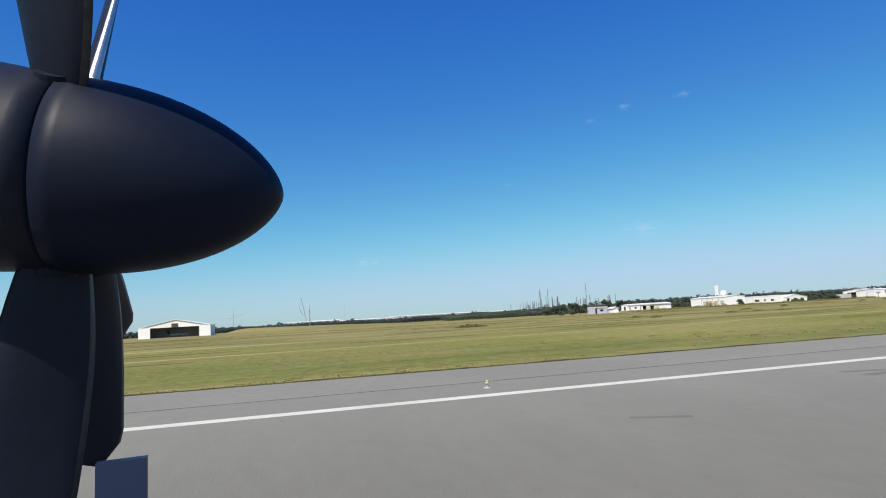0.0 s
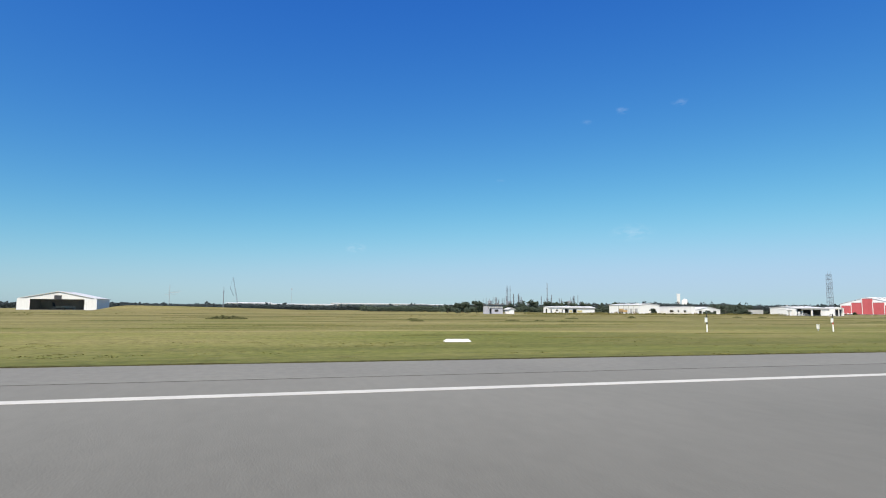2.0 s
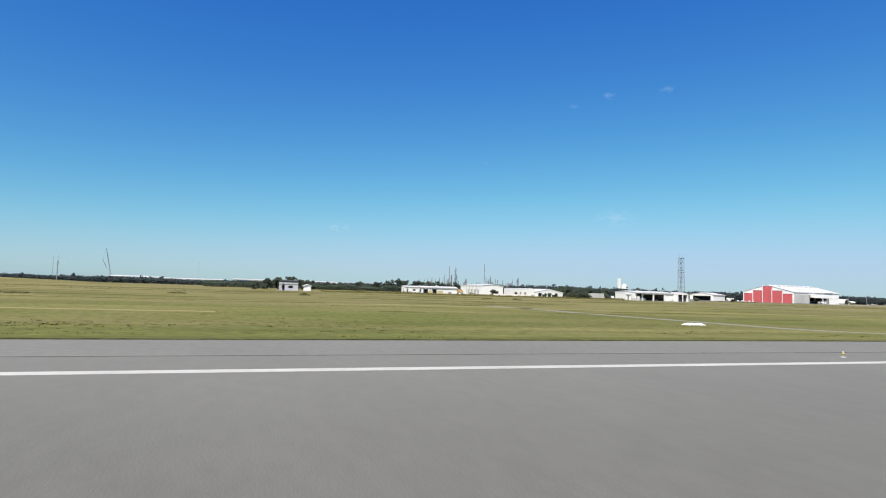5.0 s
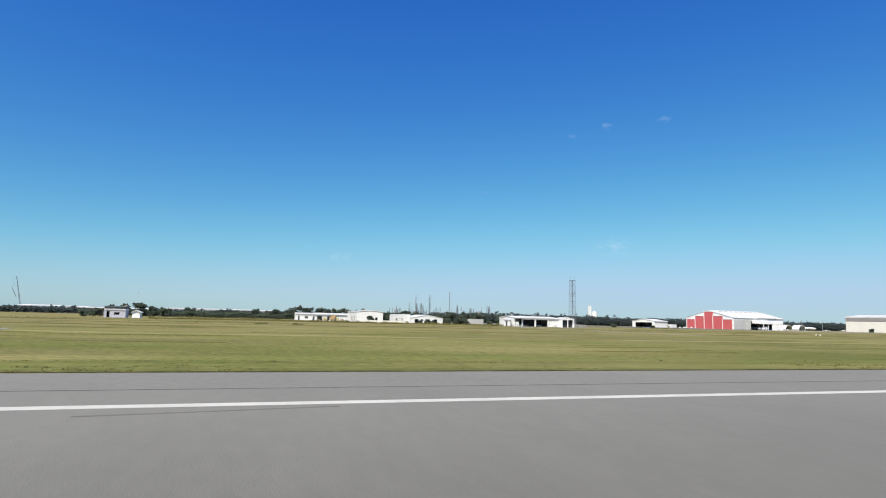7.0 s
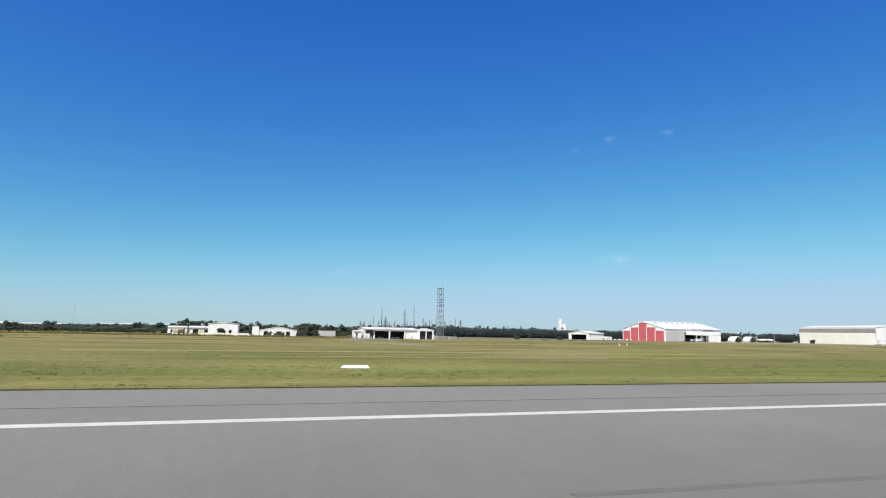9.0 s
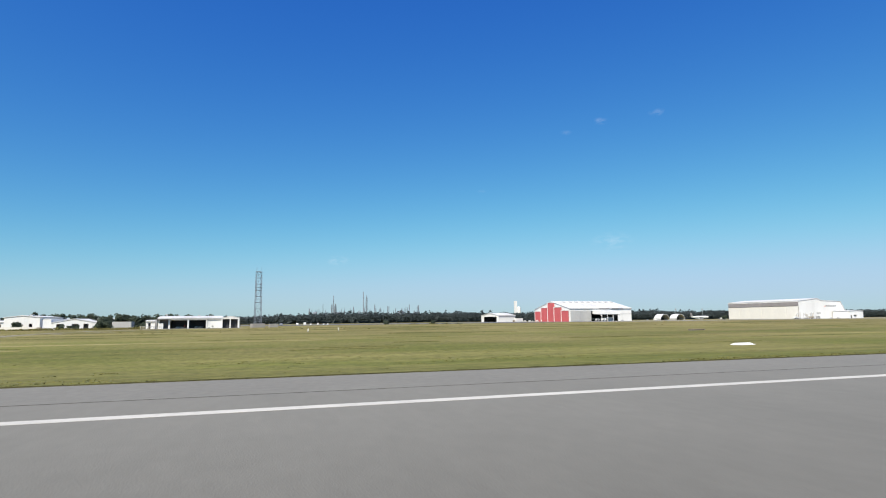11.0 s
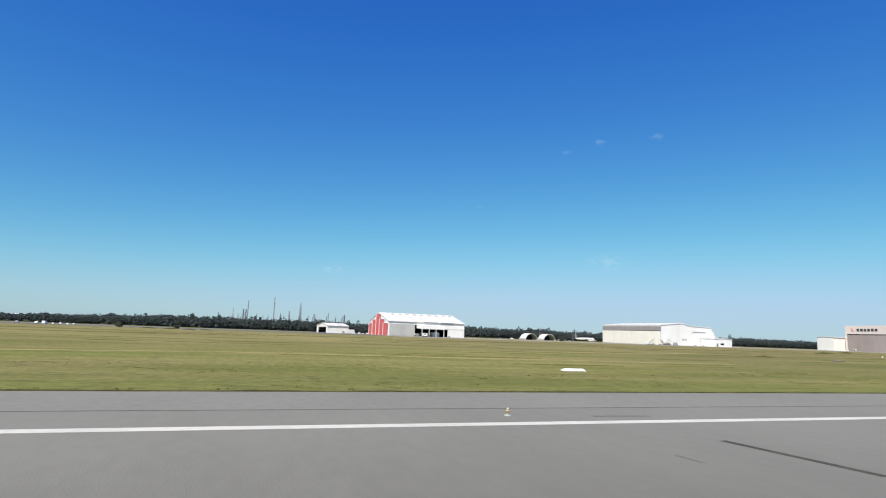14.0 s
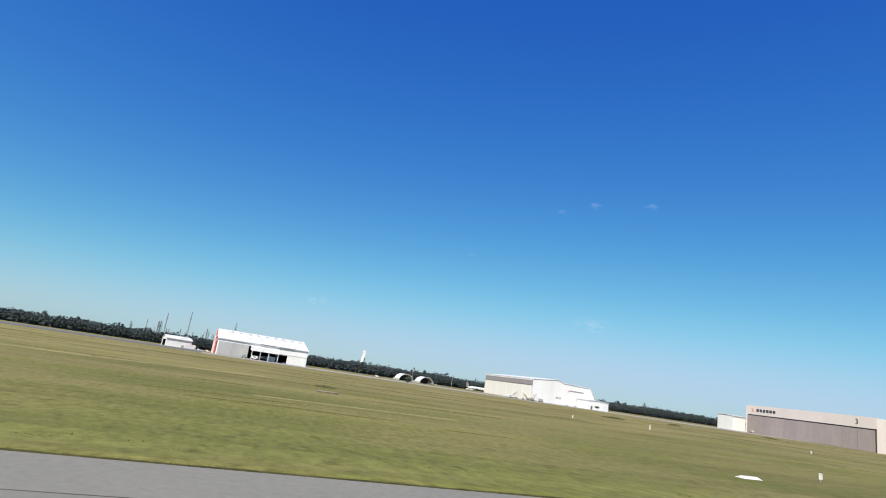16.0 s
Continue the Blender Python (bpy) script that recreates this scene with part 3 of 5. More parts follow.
part("roof_hut", box(5.3, 6.2, 3.4, 4.6, 3.7, 4.2), M_STRIPE, look_out)
part("stair_rail", rod((-0.6, -0.4, 0.9), (1.3, -0.4, 3.0), 0.05, seg=6), M_STEEL, look_out)

GROUP = "row of white workshops"
shed("workshop", at(130.2, 216, 0), 2.4, 4, 1.8, 2.3, "little white shed with pitched roof", "shed", along="y", group=GROUP)
shed("workshop", at(188.3, 297, 0), 8.2, 6.5, 3.0, 3.45, "white workshop with plain walls", "building", over=0.15, left=[(2, 4, 0, 2.2)], front=[(1.2, 2.0, 0, 2.0), (4.5, 6.0, 0.9, 1.9)], group=GROUP)
link = shed("workshop", at(197.4, 298, 0), 20.5, 9, 3.0, 3.6, "low white link shed between workshops", "building", group=GROUP, front=[(1.5, 4.0, 0, 2.1), (6.5, 9.0, 0, 2.1)])
M_YELLOW_SHEET = material("faded_yellow_sheet", (0.50, 0.43, 0.20), 0.6, scale=0.8, fine=5.0, fine_amount=0.12)
for x0, x1 in ((4.3, 6.2), (9.2, 12.4)):
    part("wall_panel", box(x0, x1, -0.07, -0.01, 0.3, 1.5), M_YELLOW_SHEET, link, "faded yellow wall panel")
# main workshop: long side and gable end
w = shed("workshop", at(209.6, 243, 0), 10.9, 26.6, 4.3, 4.9, "tall white workshop with strip of grey roller doors", "building", along="y", group=GROUP, over=0.2,
         left=[(2, 4.6, 0, 2.6), (6.2, 8.8, 0, 2.6), (10.4, 13.0, 0, 2.6), (14.6, 17.2, 0, 2.6)], front=[(7.6, 8.6, 0, 2.1)])
for y0 in (2, 6.2, 10.4, 14.6):
    part("roller_door", box(0.10, 0.18, y0, y0 + 2.6, 0.5, 2.6), M_GREYWALL, w, "half-raised grey roller door")
    part("wall_pier", box(-0.16, -0.01, y0 + 3.1, y0 + 3.5, 0.05, 4.1), M_GREYWALL, w, "pale grey wall pier")
part("roof_vent", box(5.0, 5.8, 9.0, 11.0, 4.8, 5.5), M_GREYWALL, w, "small grey ridge ventilator")
part("roof_vent", box(5.0, 5.8, 17.0, 18.4, 4.8, 5.3), M_GREYWALL, w, "small grey ridge ventilator")
# narrow block and the gabled shed built against it
block = shed("workshop", at(225.9, 227.6, 0), 2.4, 26.5, 3.35, 3.55, "narrow white flat-topped workshop wing", "building", along="y", over=0.05, group=GROUP,
             left=[(3, 5, 0.9, 2.0), (8, 9.2, 0, 2.1), (12, 15, 0.9, 2.0)])
gabled = shed("workshop", at(228.5, 227.0, 0), 13.4, 18, 2.2, 3.5, "white gabled workshop with open dark doorways", "building", along="y", over=0.15, group=GROUP,
              front=[(1.5, 3.2, 0, 1.9), (6.0, 8.0, 0, 1.9), (9.5, 11.0, 0, 1.9)])
# grey sheet added behind the doorways to paint the inside dim
part("inner_shade", box(0.3, 13.1, 3.0, 3.2, 0.07, 2.1), M_STRIPE, gabled, "grey sheet painted as dimness behind the doorways")
club = shed("aero_club_building", at(263.9, 205.6, 0.5), 18.9, 14.2, 3.3, 3.9, "white open-bay aircraft shed beside the mast", "building", over=0.2,
            front=[(3.5, 8.6, 0.05, 2.7), (9.1, 14.2, 0.05, 2.7), (0.4, 3.0, 0.05, 3.0)], left=[(3.0, 5.2, 0.9, 2.4), (8.0, 9.2, 0, 2.3)])
# dark sheets added: shade of bays and porch put into their colour
part("rear_shade", box(3.3, 14.6, 6.0, 6.2, 0.07, 3.2), M_SHADE, club, "dark sheet painted as shade in the open bays")
part("porch_shade", box(0.3, 3.2, 2.4, 2.6, 0.07, 3.2), M_STRIPE, club, "dark sheet painted as the porch's shade")
part("porch_panel", box(0.45, 1.6, -0.5, -0.3, 0.05, 1.9), M_WHITE, club, "white porch screen panel")
part("porch_roof", box(-0.5, 3.4, -1.3, -0.02, 3.0, 3.14), M_STRIPE, club, "dark porch roof")
for px in (3.3, 8.85, 14.4):
    part("pier", box(px - 0.2, px + 0.2, -0.24, -0.01, 0.05, 3.1), M_WHITE, club, "white bay pier")
part("fascia", box(3.1, 18.9, -0.3, -0.02, 2.82, 3.1), M_GREYWALL, club, "pale grey fascia over the bays")
for px, h in ((1.4, 0.9), (5.2, 0.5), (11.3, 0.6)):
    part("roof_vent", box(px, px + 0.6, 6.0, 6.6, 3.6, 3.9 + h), M_GREYWALL, club, "small roof ventilator")
door_block = shed("aero_club_building", at(282.9, 203.1, 0), 5.5, 6.5, 3.2, 3.75, "white block with two tall dark doorways", "building", along="y", over=0.08,
                  front=[(0.35, 2.5, 0.05, 2.95), (2.85, 5.0, 0.05, 2.95)])
# dark sheet added to paint the shade behind both doorways
part("inner_shade", box(0.3, 5.2, 1.2, 1.4, 0.07, 3.1), M_SHADE, door_block, "dark sheet painted as shade behind the doorways")
shed("aero_club_building", at(260.2, 207.0, 0), 2.6, 4.5, 2.5, 2.7, "low pale outbuilding beside the aircraft shed", "building", over=0.08, front=[(0.7, 1.4, 0, 1.9)])
paling = thing("paling_fence", at(259.6, 201.5, 3), "low grey paling fence before the outbuilding", "fence")
for k in range(9):
    part("post", box(k * 0.75 - 0.05, k * 0.75 + 0.05, -0.05, 0.05, 0, 1.0), M_GREYWALL, paling)
for z in (0.4, 0.85):
    part("rail", box(-0.1, 6.1, -0.09, -0.051, z, z + 0.1), M_GREYWALL, paling)

# long pale warehouses beyond the trees
for x0, x1, y, h in ((40, 92, 515, 4.9), (96, 188, 560, 6.25), (192, 300, 575, 5.9), (0, 36, 560, 5.7)):
    shed("warehouse", at(x0, y, 0), x1 - x0, 30, h - 0.5, h, "long pale warehouse roof beyond the trees", "warehouse", group="far warehouses", front=[(4, 8, 0, 3)])


# ---- round-roofed shelters ----
def shelter(m):
    top = thing("arched_shelter", m, "white fabric half-round aircraft shelter with open front", "shelter", "arched shelters")
    prof, inner = [], []
    for k in range(17):
        a = math.pi * k / 16
        prof.append((5.9 * math.cos(a), 4.5 * math.sin(a)))
        inner.append((5.7 * math.cos(a), 4.3 * math.sin(a)))
    part("cover", prism(prof + inner[::-1], 0, 6, "y"), M_ROOF, top)
    for k in (0, 1.9, 3.8, 5.8):
        part("hoop", prism([(5.68 * math.cos(math.pi * j / 12), 4.28 * math.sin(math.pi * j / 12)) for j in range(13)] + [(5.5 * math.cos(math.pi * j / 12), 4.12 * math.sin(math.pi * j / 12)) for j in range(12, -1, -1)], k, k + 0.2, "y"), M_STEEL, top)
    # end sheet added, painted dark as the shelter's inner shade
    part("end_shade", prism(inner, 5.5, 5.6, "y"), M_SHADE, top)
    part("container", box(-6.3, -5.1, 0.3, 6.5, 0, 1.2), M_GREYWALL, top, "grey container wall")
    return top


first = shelter(at(596.0, 378, 16))
copy_thing(first, at(610.5, 378, 16))

# ---- lattice mast ----
M_MAST = material("dull_grey_lattice_steel", (0.17, 0.19, 0.225), 0.7, 0.1, second=(0.13, 0.145, 0.175), scale=0.6, fine=5.0, fine_amount=0.15)
mast = thing("lattice_mast", at(294.2, 214.4, 12), "tall grey galvanised steel lattice tower", "tower")
HM, A0, A1 = 19.4, 1.05, 0.86
legs = [(-1, -1), (1, -1), (1, 1), (-1, 1)]
def leg_at(k, z):
    a = A0 + (A1 - A0) * z / HM
    return Vector((legs[k % 4][0] * a, legs[k % 4][1] * a, z))
for k in range(4):
    part("leg", rod(leg_at(k, 0), leg_at(k, HM), 0.085, 0.06, 6), M_MAST, mast)
for lev in range(9):
    z0, z1 = lev * HM / 9, (lev + 1) * HM / 9
    ring, diag = bmesh.new(), bmesh.new()
    for k in range(4):
        rod(leg_at(k, z1), leg_at(k + 1, z1), 0.075, seg=5, bm=ring)
        rod(leg_at(k, z0), leg_at(k + 1, z1), 0.028, seg=5, bm=diag)
        rod(leg_at(k + 1, z0), leg_at(k, z1), 0.028, seg=5, bm=diag)
    part("ring", ring, M_MAST, mast)
    part("bracing", diag, M_MAST, mast)
part("platform", box(-1.0, 1.0, -1.0, 1.0, HM - 0.1, HM + 0.05), M_MAST, mast)
part("platform", box(-1.05, 1.05, -1.05, 1.05, HM * 0.72, HM * 0.72 + 0.08), M_MAST, mast)
for x, y in ((-0.7, 0.2), (0.6, -0.4)):
    part("antenna", rod((x, y, HM), (x, y, HM + 1.6), 0.05, 0.03, 6), M_MAST, mast)
part("equipment_hut", box(-2.1, 2.1, -2.0, 2.0, 0, 1.35), M_CONCRETE, mast, "pale concrete hut round the foot")
part("equipment_hut", box(4.0, 6.6, -1.5, 1.0, 0, 1.2), M_CONCRETE, mast, "pale concrete hut beside the foot")

# ---- silos, refinery, crane ----
silo = thing("silo_plant", at(660, 784, 0), "white concrete tower with three shorter silos", "silo")
part("tower", box(-2.2, 1.0, -1.9, 1.9, 0, 27.5), M_WHITE, silo, "tall white tower")
part("headhouse", box(-2.3, 1.1, -2.0, 2.0, 25.5, 28.2), M_WHITE, silo)
for k, h in enumerate((17.5, 19.0, 18.0)):
    part("silo_drum", lathe([(0, 2.1), (h, 2.1), (h + 0.9, 0.4)], 16, "z"), M_WHITE, silo).location = (-3.0 - k * 2.0, -13.5 - k * 6.0, 0)

rng = np.random.default_rng(5)
REF = "refinery stacks"
def stack(x, y, h, r, lattice=False):
    top = thing("refinery_stack", at(x, y), "slim dark steel refinery stack on the skyline", "stack", REF)
    part("shaft", rod((0, 0, 0), (0, 0, h), r, r * 0.75, 8), M_STACK, top)
    part("cap", rod((0, 0, h), (0, 0, h + r * 0.8), r * 0.95, r * 0.8, 8), M_STACK, top)
    for z in (0.55, 0.8):
        part("gallery", rod((0, 0, h * z), (0, 0, h * z + 0.35), r * 2.0, r * 2.0, 8), M_STACK, top)
    if lattice:
        b = bmesh.new()
        for s in range(4):
            c, d = math.cos(s * math.pi / 2 + 0.78), math.sin(s * math.pi / 2 + 0.78)
            rod((4 * c, 4 * d, 0), (2 * c, 2 * d, h * 0.93), 0.20, 0.13, 5, b)
        for z in range(9):
            q = 4 - 2 * z / 9
            box(-q * 0.7, q * 0.7, -q * 0.7, -q * 0.7 + 0.3, h * z / 9.6, h * z / 9.6 + 0.22, b)
        part("derrick", b, M_STACK, top, "open lattice support frame")
    return top
stack(436.7, 797, 41, 0.65)
stack(497, 1097, 48.5, 0.7, True)
stack(404.6, 863, 38, 0.65)
for k in range(52):
    y = 820 + rng.uniform(0, 260)
    x = 437 + (y - 797) * 0.21 + rng.uniform(-85, 95)
    stack(float(x), float(y), float(min(25.0, 13 + rng.gamma(2.0, 4.2))), float(rng.uniform(0.35, 0.95)), k % 9 == 0)
for k in range(12):
    x, y = 430 + rng.uniform(-60, 110), 850 + rng.uniform(0, 120)
    tank = thing("storage_tank", at(float(x), float(y)), "grey steel process vessel", "tank", "refinery tanks")
    h, r = float(rng.uniform(7, 15)), float(rng.uniform(2.0, 4.5))
    part("drum", lathe([(0, r), (h, r), (h + r * 0.3, r * 0.5)], 14, "z"), M_STACK, tank)
    part("stair_rail", rod((r + 0.2, 0, 0), (0, r + 0.2, h), 0.15, seg=5), M_STACK, tank)

crane = thing("lattice_crane", at(15.2, 476), "thin lattice crane with a raised jib behind the sheds", "crane")
jib = bmesh.new()
for dx, dy in ((-0.35, -0.35), (0.35, -0.35), (0.35, 0.35), (-0.35, 0.35)):
    rod((dx, dy, 2), (-4.5 + dx * 0.3, dy * 0.3, 24.5), 0.10, 0.07, 5, jib)
for k in range(14):
    u0, u1 = k / 14, (k + 1) / 14
    rod((-4.5 * u0 - 0.35 * (1 - 0.7 * u0), -0.3, 2 + 22.5 * u0), (-4.5 * u1 + 0.35 * (1 - 0.7 * u1), -0.3, 2 + 22.5 * u1), 0.05, 0.05, 4, jib)
part("jib", jib, M_STACK, crane)
part("fly_jib", rod((-6.4, 0, 16.5), (-3.6, 0, 10.5), 0.16, 0.22, 6), M_STACK, crane)
part("pendant", rod((-6.4, 0, 16.5), (-4.5, 0, 24.5), 0.04, 0.04, 4), M_STACK, crane)
part("cab", box(-2, 5, -2, 2, 0, 3.2), M_YELLOW, crane)
relay = thing("antenna_mast", at(-47.7, 567), "thin grey antenna mast with side arms", "mast", "light masts")
part("pole", rod((0, 0, 0), (0, 0, 21), 0.26, 0.15, 8), M_STEEL, relay)
for z, x0, x1 in ((14.2, -1.0, 8.0), (12.6, -4.0, 5.0), (15.5, 3.0, 9.5)):
    part("side_arm", rod((x0, 0, z), (x1, 0, z), 0.18, 0.13, 6), M_STEEL, relay)
post = thing("light_mast", at(12.9, 360), "tall dark steel pole with a thin tip", "mast", "light masts")
part("pole", rod((0, 0, 0), (0, 0, 10.5), 0.26, 0.20, 10), M_STACK, post)
part("tip", rod((0, 0, 10.5), (0, 0, 14.2), 0.10, 0.05, 8), M_STACK, post)
part("collar", rod((0, 0, 10.2), (0, 0, 11.2), 0.36, 0.30, 10), M_STACK, post)
for x, y, h in ((60, 640, 22), (596, 366, 8.5), (626, 372, 8.5)):
    lamp = thing("light_mast", at(x, y), "slim grey floodlight mast", "mast", "light masts")
    part("pole", rod((0, 0, 0), (0, 0, h), 0.14, 0.08, 8), M_STEEL, lamp)
    part("head_frame", box(-0.5, 0.5, -0.15, 0.15, h - 1.4, h), M_STEEL, lamp)
far_shed = shed("long_shed", at(14.9, 472, 0), 24.7, 12, 4.7, 5.3, "long low white shed among the far trees", "shed", front=[(3, 9, 0.0, 3.6), (11, 19, 0.0, 3.6)])
# added sheet with the shade of the far openings painted in
part("rear_shade", box(0.4, 24.2, 6.0, 6.2, 0.05, 4.4), M_SHADE, far_shed)


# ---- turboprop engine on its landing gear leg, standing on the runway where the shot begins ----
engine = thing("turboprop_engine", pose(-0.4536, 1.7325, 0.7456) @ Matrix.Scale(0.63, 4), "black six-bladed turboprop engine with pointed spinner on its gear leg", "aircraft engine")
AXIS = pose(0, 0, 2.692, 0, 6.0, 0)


def posed(bm, m):
    bm.transform(m)
    return bm


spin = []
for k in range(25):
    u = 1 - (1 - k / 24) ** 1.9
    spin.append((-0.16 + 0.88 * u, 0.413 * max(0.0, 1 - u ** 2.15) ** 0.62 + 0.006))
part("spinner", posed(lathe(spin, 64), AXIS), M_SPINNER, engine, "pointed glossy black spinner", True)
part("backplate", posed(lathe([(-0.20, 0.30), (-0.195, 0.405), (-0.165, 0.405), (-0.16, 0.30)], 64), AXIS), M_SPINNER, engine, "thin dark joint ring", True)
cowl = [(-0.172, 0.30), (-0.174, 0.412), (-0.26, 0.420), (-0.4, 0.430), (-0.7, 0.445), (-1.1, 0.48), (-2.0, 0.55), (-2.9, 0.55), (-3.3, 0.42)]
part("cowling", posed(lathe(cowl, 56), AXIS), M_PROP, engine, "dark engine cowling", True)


def blade(reach, broad, pitch):
    """A broad paddle blade pointing up, twisted along its length, with a rounded tip."""
    bm = bmesh.new()
    rows = []
    n_sec = 18
    for i in range(n_sec):
        u = i / (n_sec - 1)
        r = 0.30 + (reach - 0.30) * u
        chord = broad * (0.62 + 0.38 * math.sin(min(1, u / 0.45) * math.pi / 2) - 0.12 * max(0, u - 0.6) / 0.4)
        if u > 0.88:
            chord *= math.sqrt(max(0.02, 1 - ((u - 0.88) / 0.122) ** 2))
        thick = 0.085 * (1 - u) ** 1.3 + 0.014
        twist = radians(pitch + 4 - 8 * u)
        ring = []
        for k in range(12):
            a = 2 * math.pi * k / 12
            c, d = math.cos(a) * chord / 2, math.sin(a) * thick / 2
            ring.append(bm.verts.new((c * math.sin(twist) + d * math.cos(twist), c * math.cos(twist) - d * math.sin(twist), r)))
        rows.append(ring)
    for p, q in zip(rows, rows[1:]):
        for k in range(12):
            f = bm.faces.new((p[k], p[(k + 1) % 12], q[(k + 1) % 12], q[k]))
            f.material_index = 1 if k in (0, 11) else 0
    bm.faces.new(rows[0][::-1])
    bm.faces.new(rows[-1])
    return bm


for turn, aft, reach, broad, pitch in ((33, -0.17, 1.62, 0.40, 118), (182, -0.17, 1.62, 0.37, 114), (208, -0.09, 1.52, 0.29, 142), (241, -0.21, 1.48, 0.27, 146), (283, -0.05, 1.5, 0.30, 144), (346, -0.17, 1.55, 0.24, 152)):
    b = part("blade", posed(blade(reach, broad, pitch), AXIS @ pose(aft, 0, 0, turn)), [M_PROP, M_EDGE if turn == 346 else M_EDGE_SHADED], engine, "matt black paddle blade with bare metal leading edge", True)
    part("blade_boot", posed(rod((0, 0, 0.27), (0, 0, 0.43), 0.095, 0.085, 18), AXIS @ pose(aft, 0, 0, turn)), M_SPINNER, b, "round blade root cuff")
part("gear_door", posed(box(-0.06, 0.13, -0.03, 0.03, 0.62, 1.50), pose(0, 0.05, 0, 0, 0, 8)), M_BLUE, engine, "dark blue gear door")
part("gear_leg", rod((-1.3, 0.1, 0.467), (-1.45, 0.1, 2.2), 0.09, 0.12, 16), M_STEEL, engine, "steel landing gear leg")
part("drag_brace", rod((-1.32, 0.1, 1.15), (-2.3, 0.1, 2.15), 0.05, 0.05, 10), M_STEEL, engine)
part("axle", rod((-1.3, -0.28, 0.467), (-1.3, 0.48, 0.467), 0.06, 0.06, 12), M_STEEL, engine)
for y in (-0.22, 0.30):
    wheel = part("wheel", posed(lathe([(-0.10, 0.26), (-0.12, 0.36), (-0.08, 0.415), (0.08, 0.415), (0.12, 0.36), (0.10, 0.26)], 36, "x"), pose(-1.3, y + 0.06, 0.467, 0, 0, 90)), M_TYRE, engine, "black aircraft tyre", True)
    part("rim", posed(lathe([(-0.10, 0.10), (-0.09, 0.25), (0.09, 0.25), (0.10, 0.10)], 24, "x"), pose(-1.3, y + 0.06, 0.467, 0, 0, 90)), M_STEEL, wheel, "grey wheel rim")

# ---- runway edge lights ----
M_SILVER_LENS = material("prismatic_glass", (0.45, 0.45, 0.43), 0.15, scale=20.0, fine=60.0, fine_amount=0.3)
def edge_light(m):
    top = thing("runway_edge_light", m, "small yellow elevated runway edge light on a stem", "runway light", "runway edge lights")
    part("base_plate", rod((0, 0, -0.004), (0, 0, 0.03), 0.13, 0.12, 16), M_STEEL, top)
    part("stem", rod((0, 0, 0.03), (0, 0, 0.12), 0.025, 0.025, 10), M_YELLOW, top)
    part("body", lathe([(0.115, 0.035), (0.14, 0.07), (0.175, 0.078), (0.19, 0.055)], 16, "z"), M_YELLOW, top, "yellow cast lamp body", True)
    part("lens", lathe([(0.19, 0.05), (0.235, 0.046), (0.26, 0.025)], 16, "z"), M_SILVER_LENS, top, "clear prismatic lens", True)
    return top


LIGHTS_X = [32.2, 62.7, 93.8, 124.9, 156.0, 186.7, 217.3, 247.8, 278.3, 308.8, 339.2, 372.0, 404.8, 435.7, 466.6, 497.5, 528.4, -27.6]
first = edge_light(pose(3.29, 9.7, RUNWAY) @ Matrix.Scale(0.52, 4))
for k, x in enumerate(LIGHTS_X):
    copy_thing(first, pose(x, 9.7, RUNWAY, 0, 0, 40 * k))

# ---- white gable markers on the strip ----
def gable_marker(m):
    top = thing("gable_marker", m, "low white painted gable marker lying on the grass", "marker", "gable markers")
    for s in (-1, 1):
        bm = bmesh.new()
        outer = [bm.verts.new(p) for p in ((-0.80, s * 0.42, 0.0), (0.80, s * 0.42, 0.0), (0.70, 0.0, 0.15), (-0.70, 0.0, 0.15))]
        inner = [bm.verts.new((v.co.x * 0.97, v.co.y * 0.92, max(0.0, v.co.z - 0.02))) for v in outer]
        bm.faces.new(outer)
        bm.faces.new(inner[::-1])
        for i in range(4):
            bm.faces.new((outer[i], outer[(i + 1) % 4], inner[(i + 1) % 4], inner[i]))
        part("board", bm, M_PAINT, top)
    for e in (-1, 1):
        bm = bmesh.new()
        tri = [bm.verts.new(p) for p in ((e * 0.79, -0.41, 0.0), (e * 0.79, 0.41, 0.0), (e * 0.70, 0.0, 0.147), (e * 0.76, -0.38, 0.0), (e * 0.76, 0.38, 0.0), (e * 0.67, 0.0, 0.132))]
        for f in ((0, 1, 2), (5, 4, 3), (0, 3, 4, 1), (1, 4, 5, 2), (2, 5, 3, 0)):
            bm.faces.new([tri[i] for i in f])
        part("end_board", bm, M_PAINT, top)
    seam = box(-0.012, 0.012, -0.43, -0.02, 0.0, 0.01)
    for v in seam.verts:
        v.co.z += 0.15 * (1 + v.co.y / 0.42)
    part("joint", seam, M_STEEL, top)
    return top


spots = [(50.5, 34.3, 0), (143.0, 34.9, 2), (233.1, 34.2, -2), (325.8, 33.4, 1), (421.5, 35.0, 0), (510.5, 30.3, 3), (-42.0, 34.0, 0)]
first = gable_marker(pose(*spots[0][:2], lie(spots[0][1]) + 0.01, 0, 0, spots[0][2]))
for x, y, a in spots[1:]:
    copy_thing(first, pose(x, y, lie(y) + 0.01, 0, 0, a))

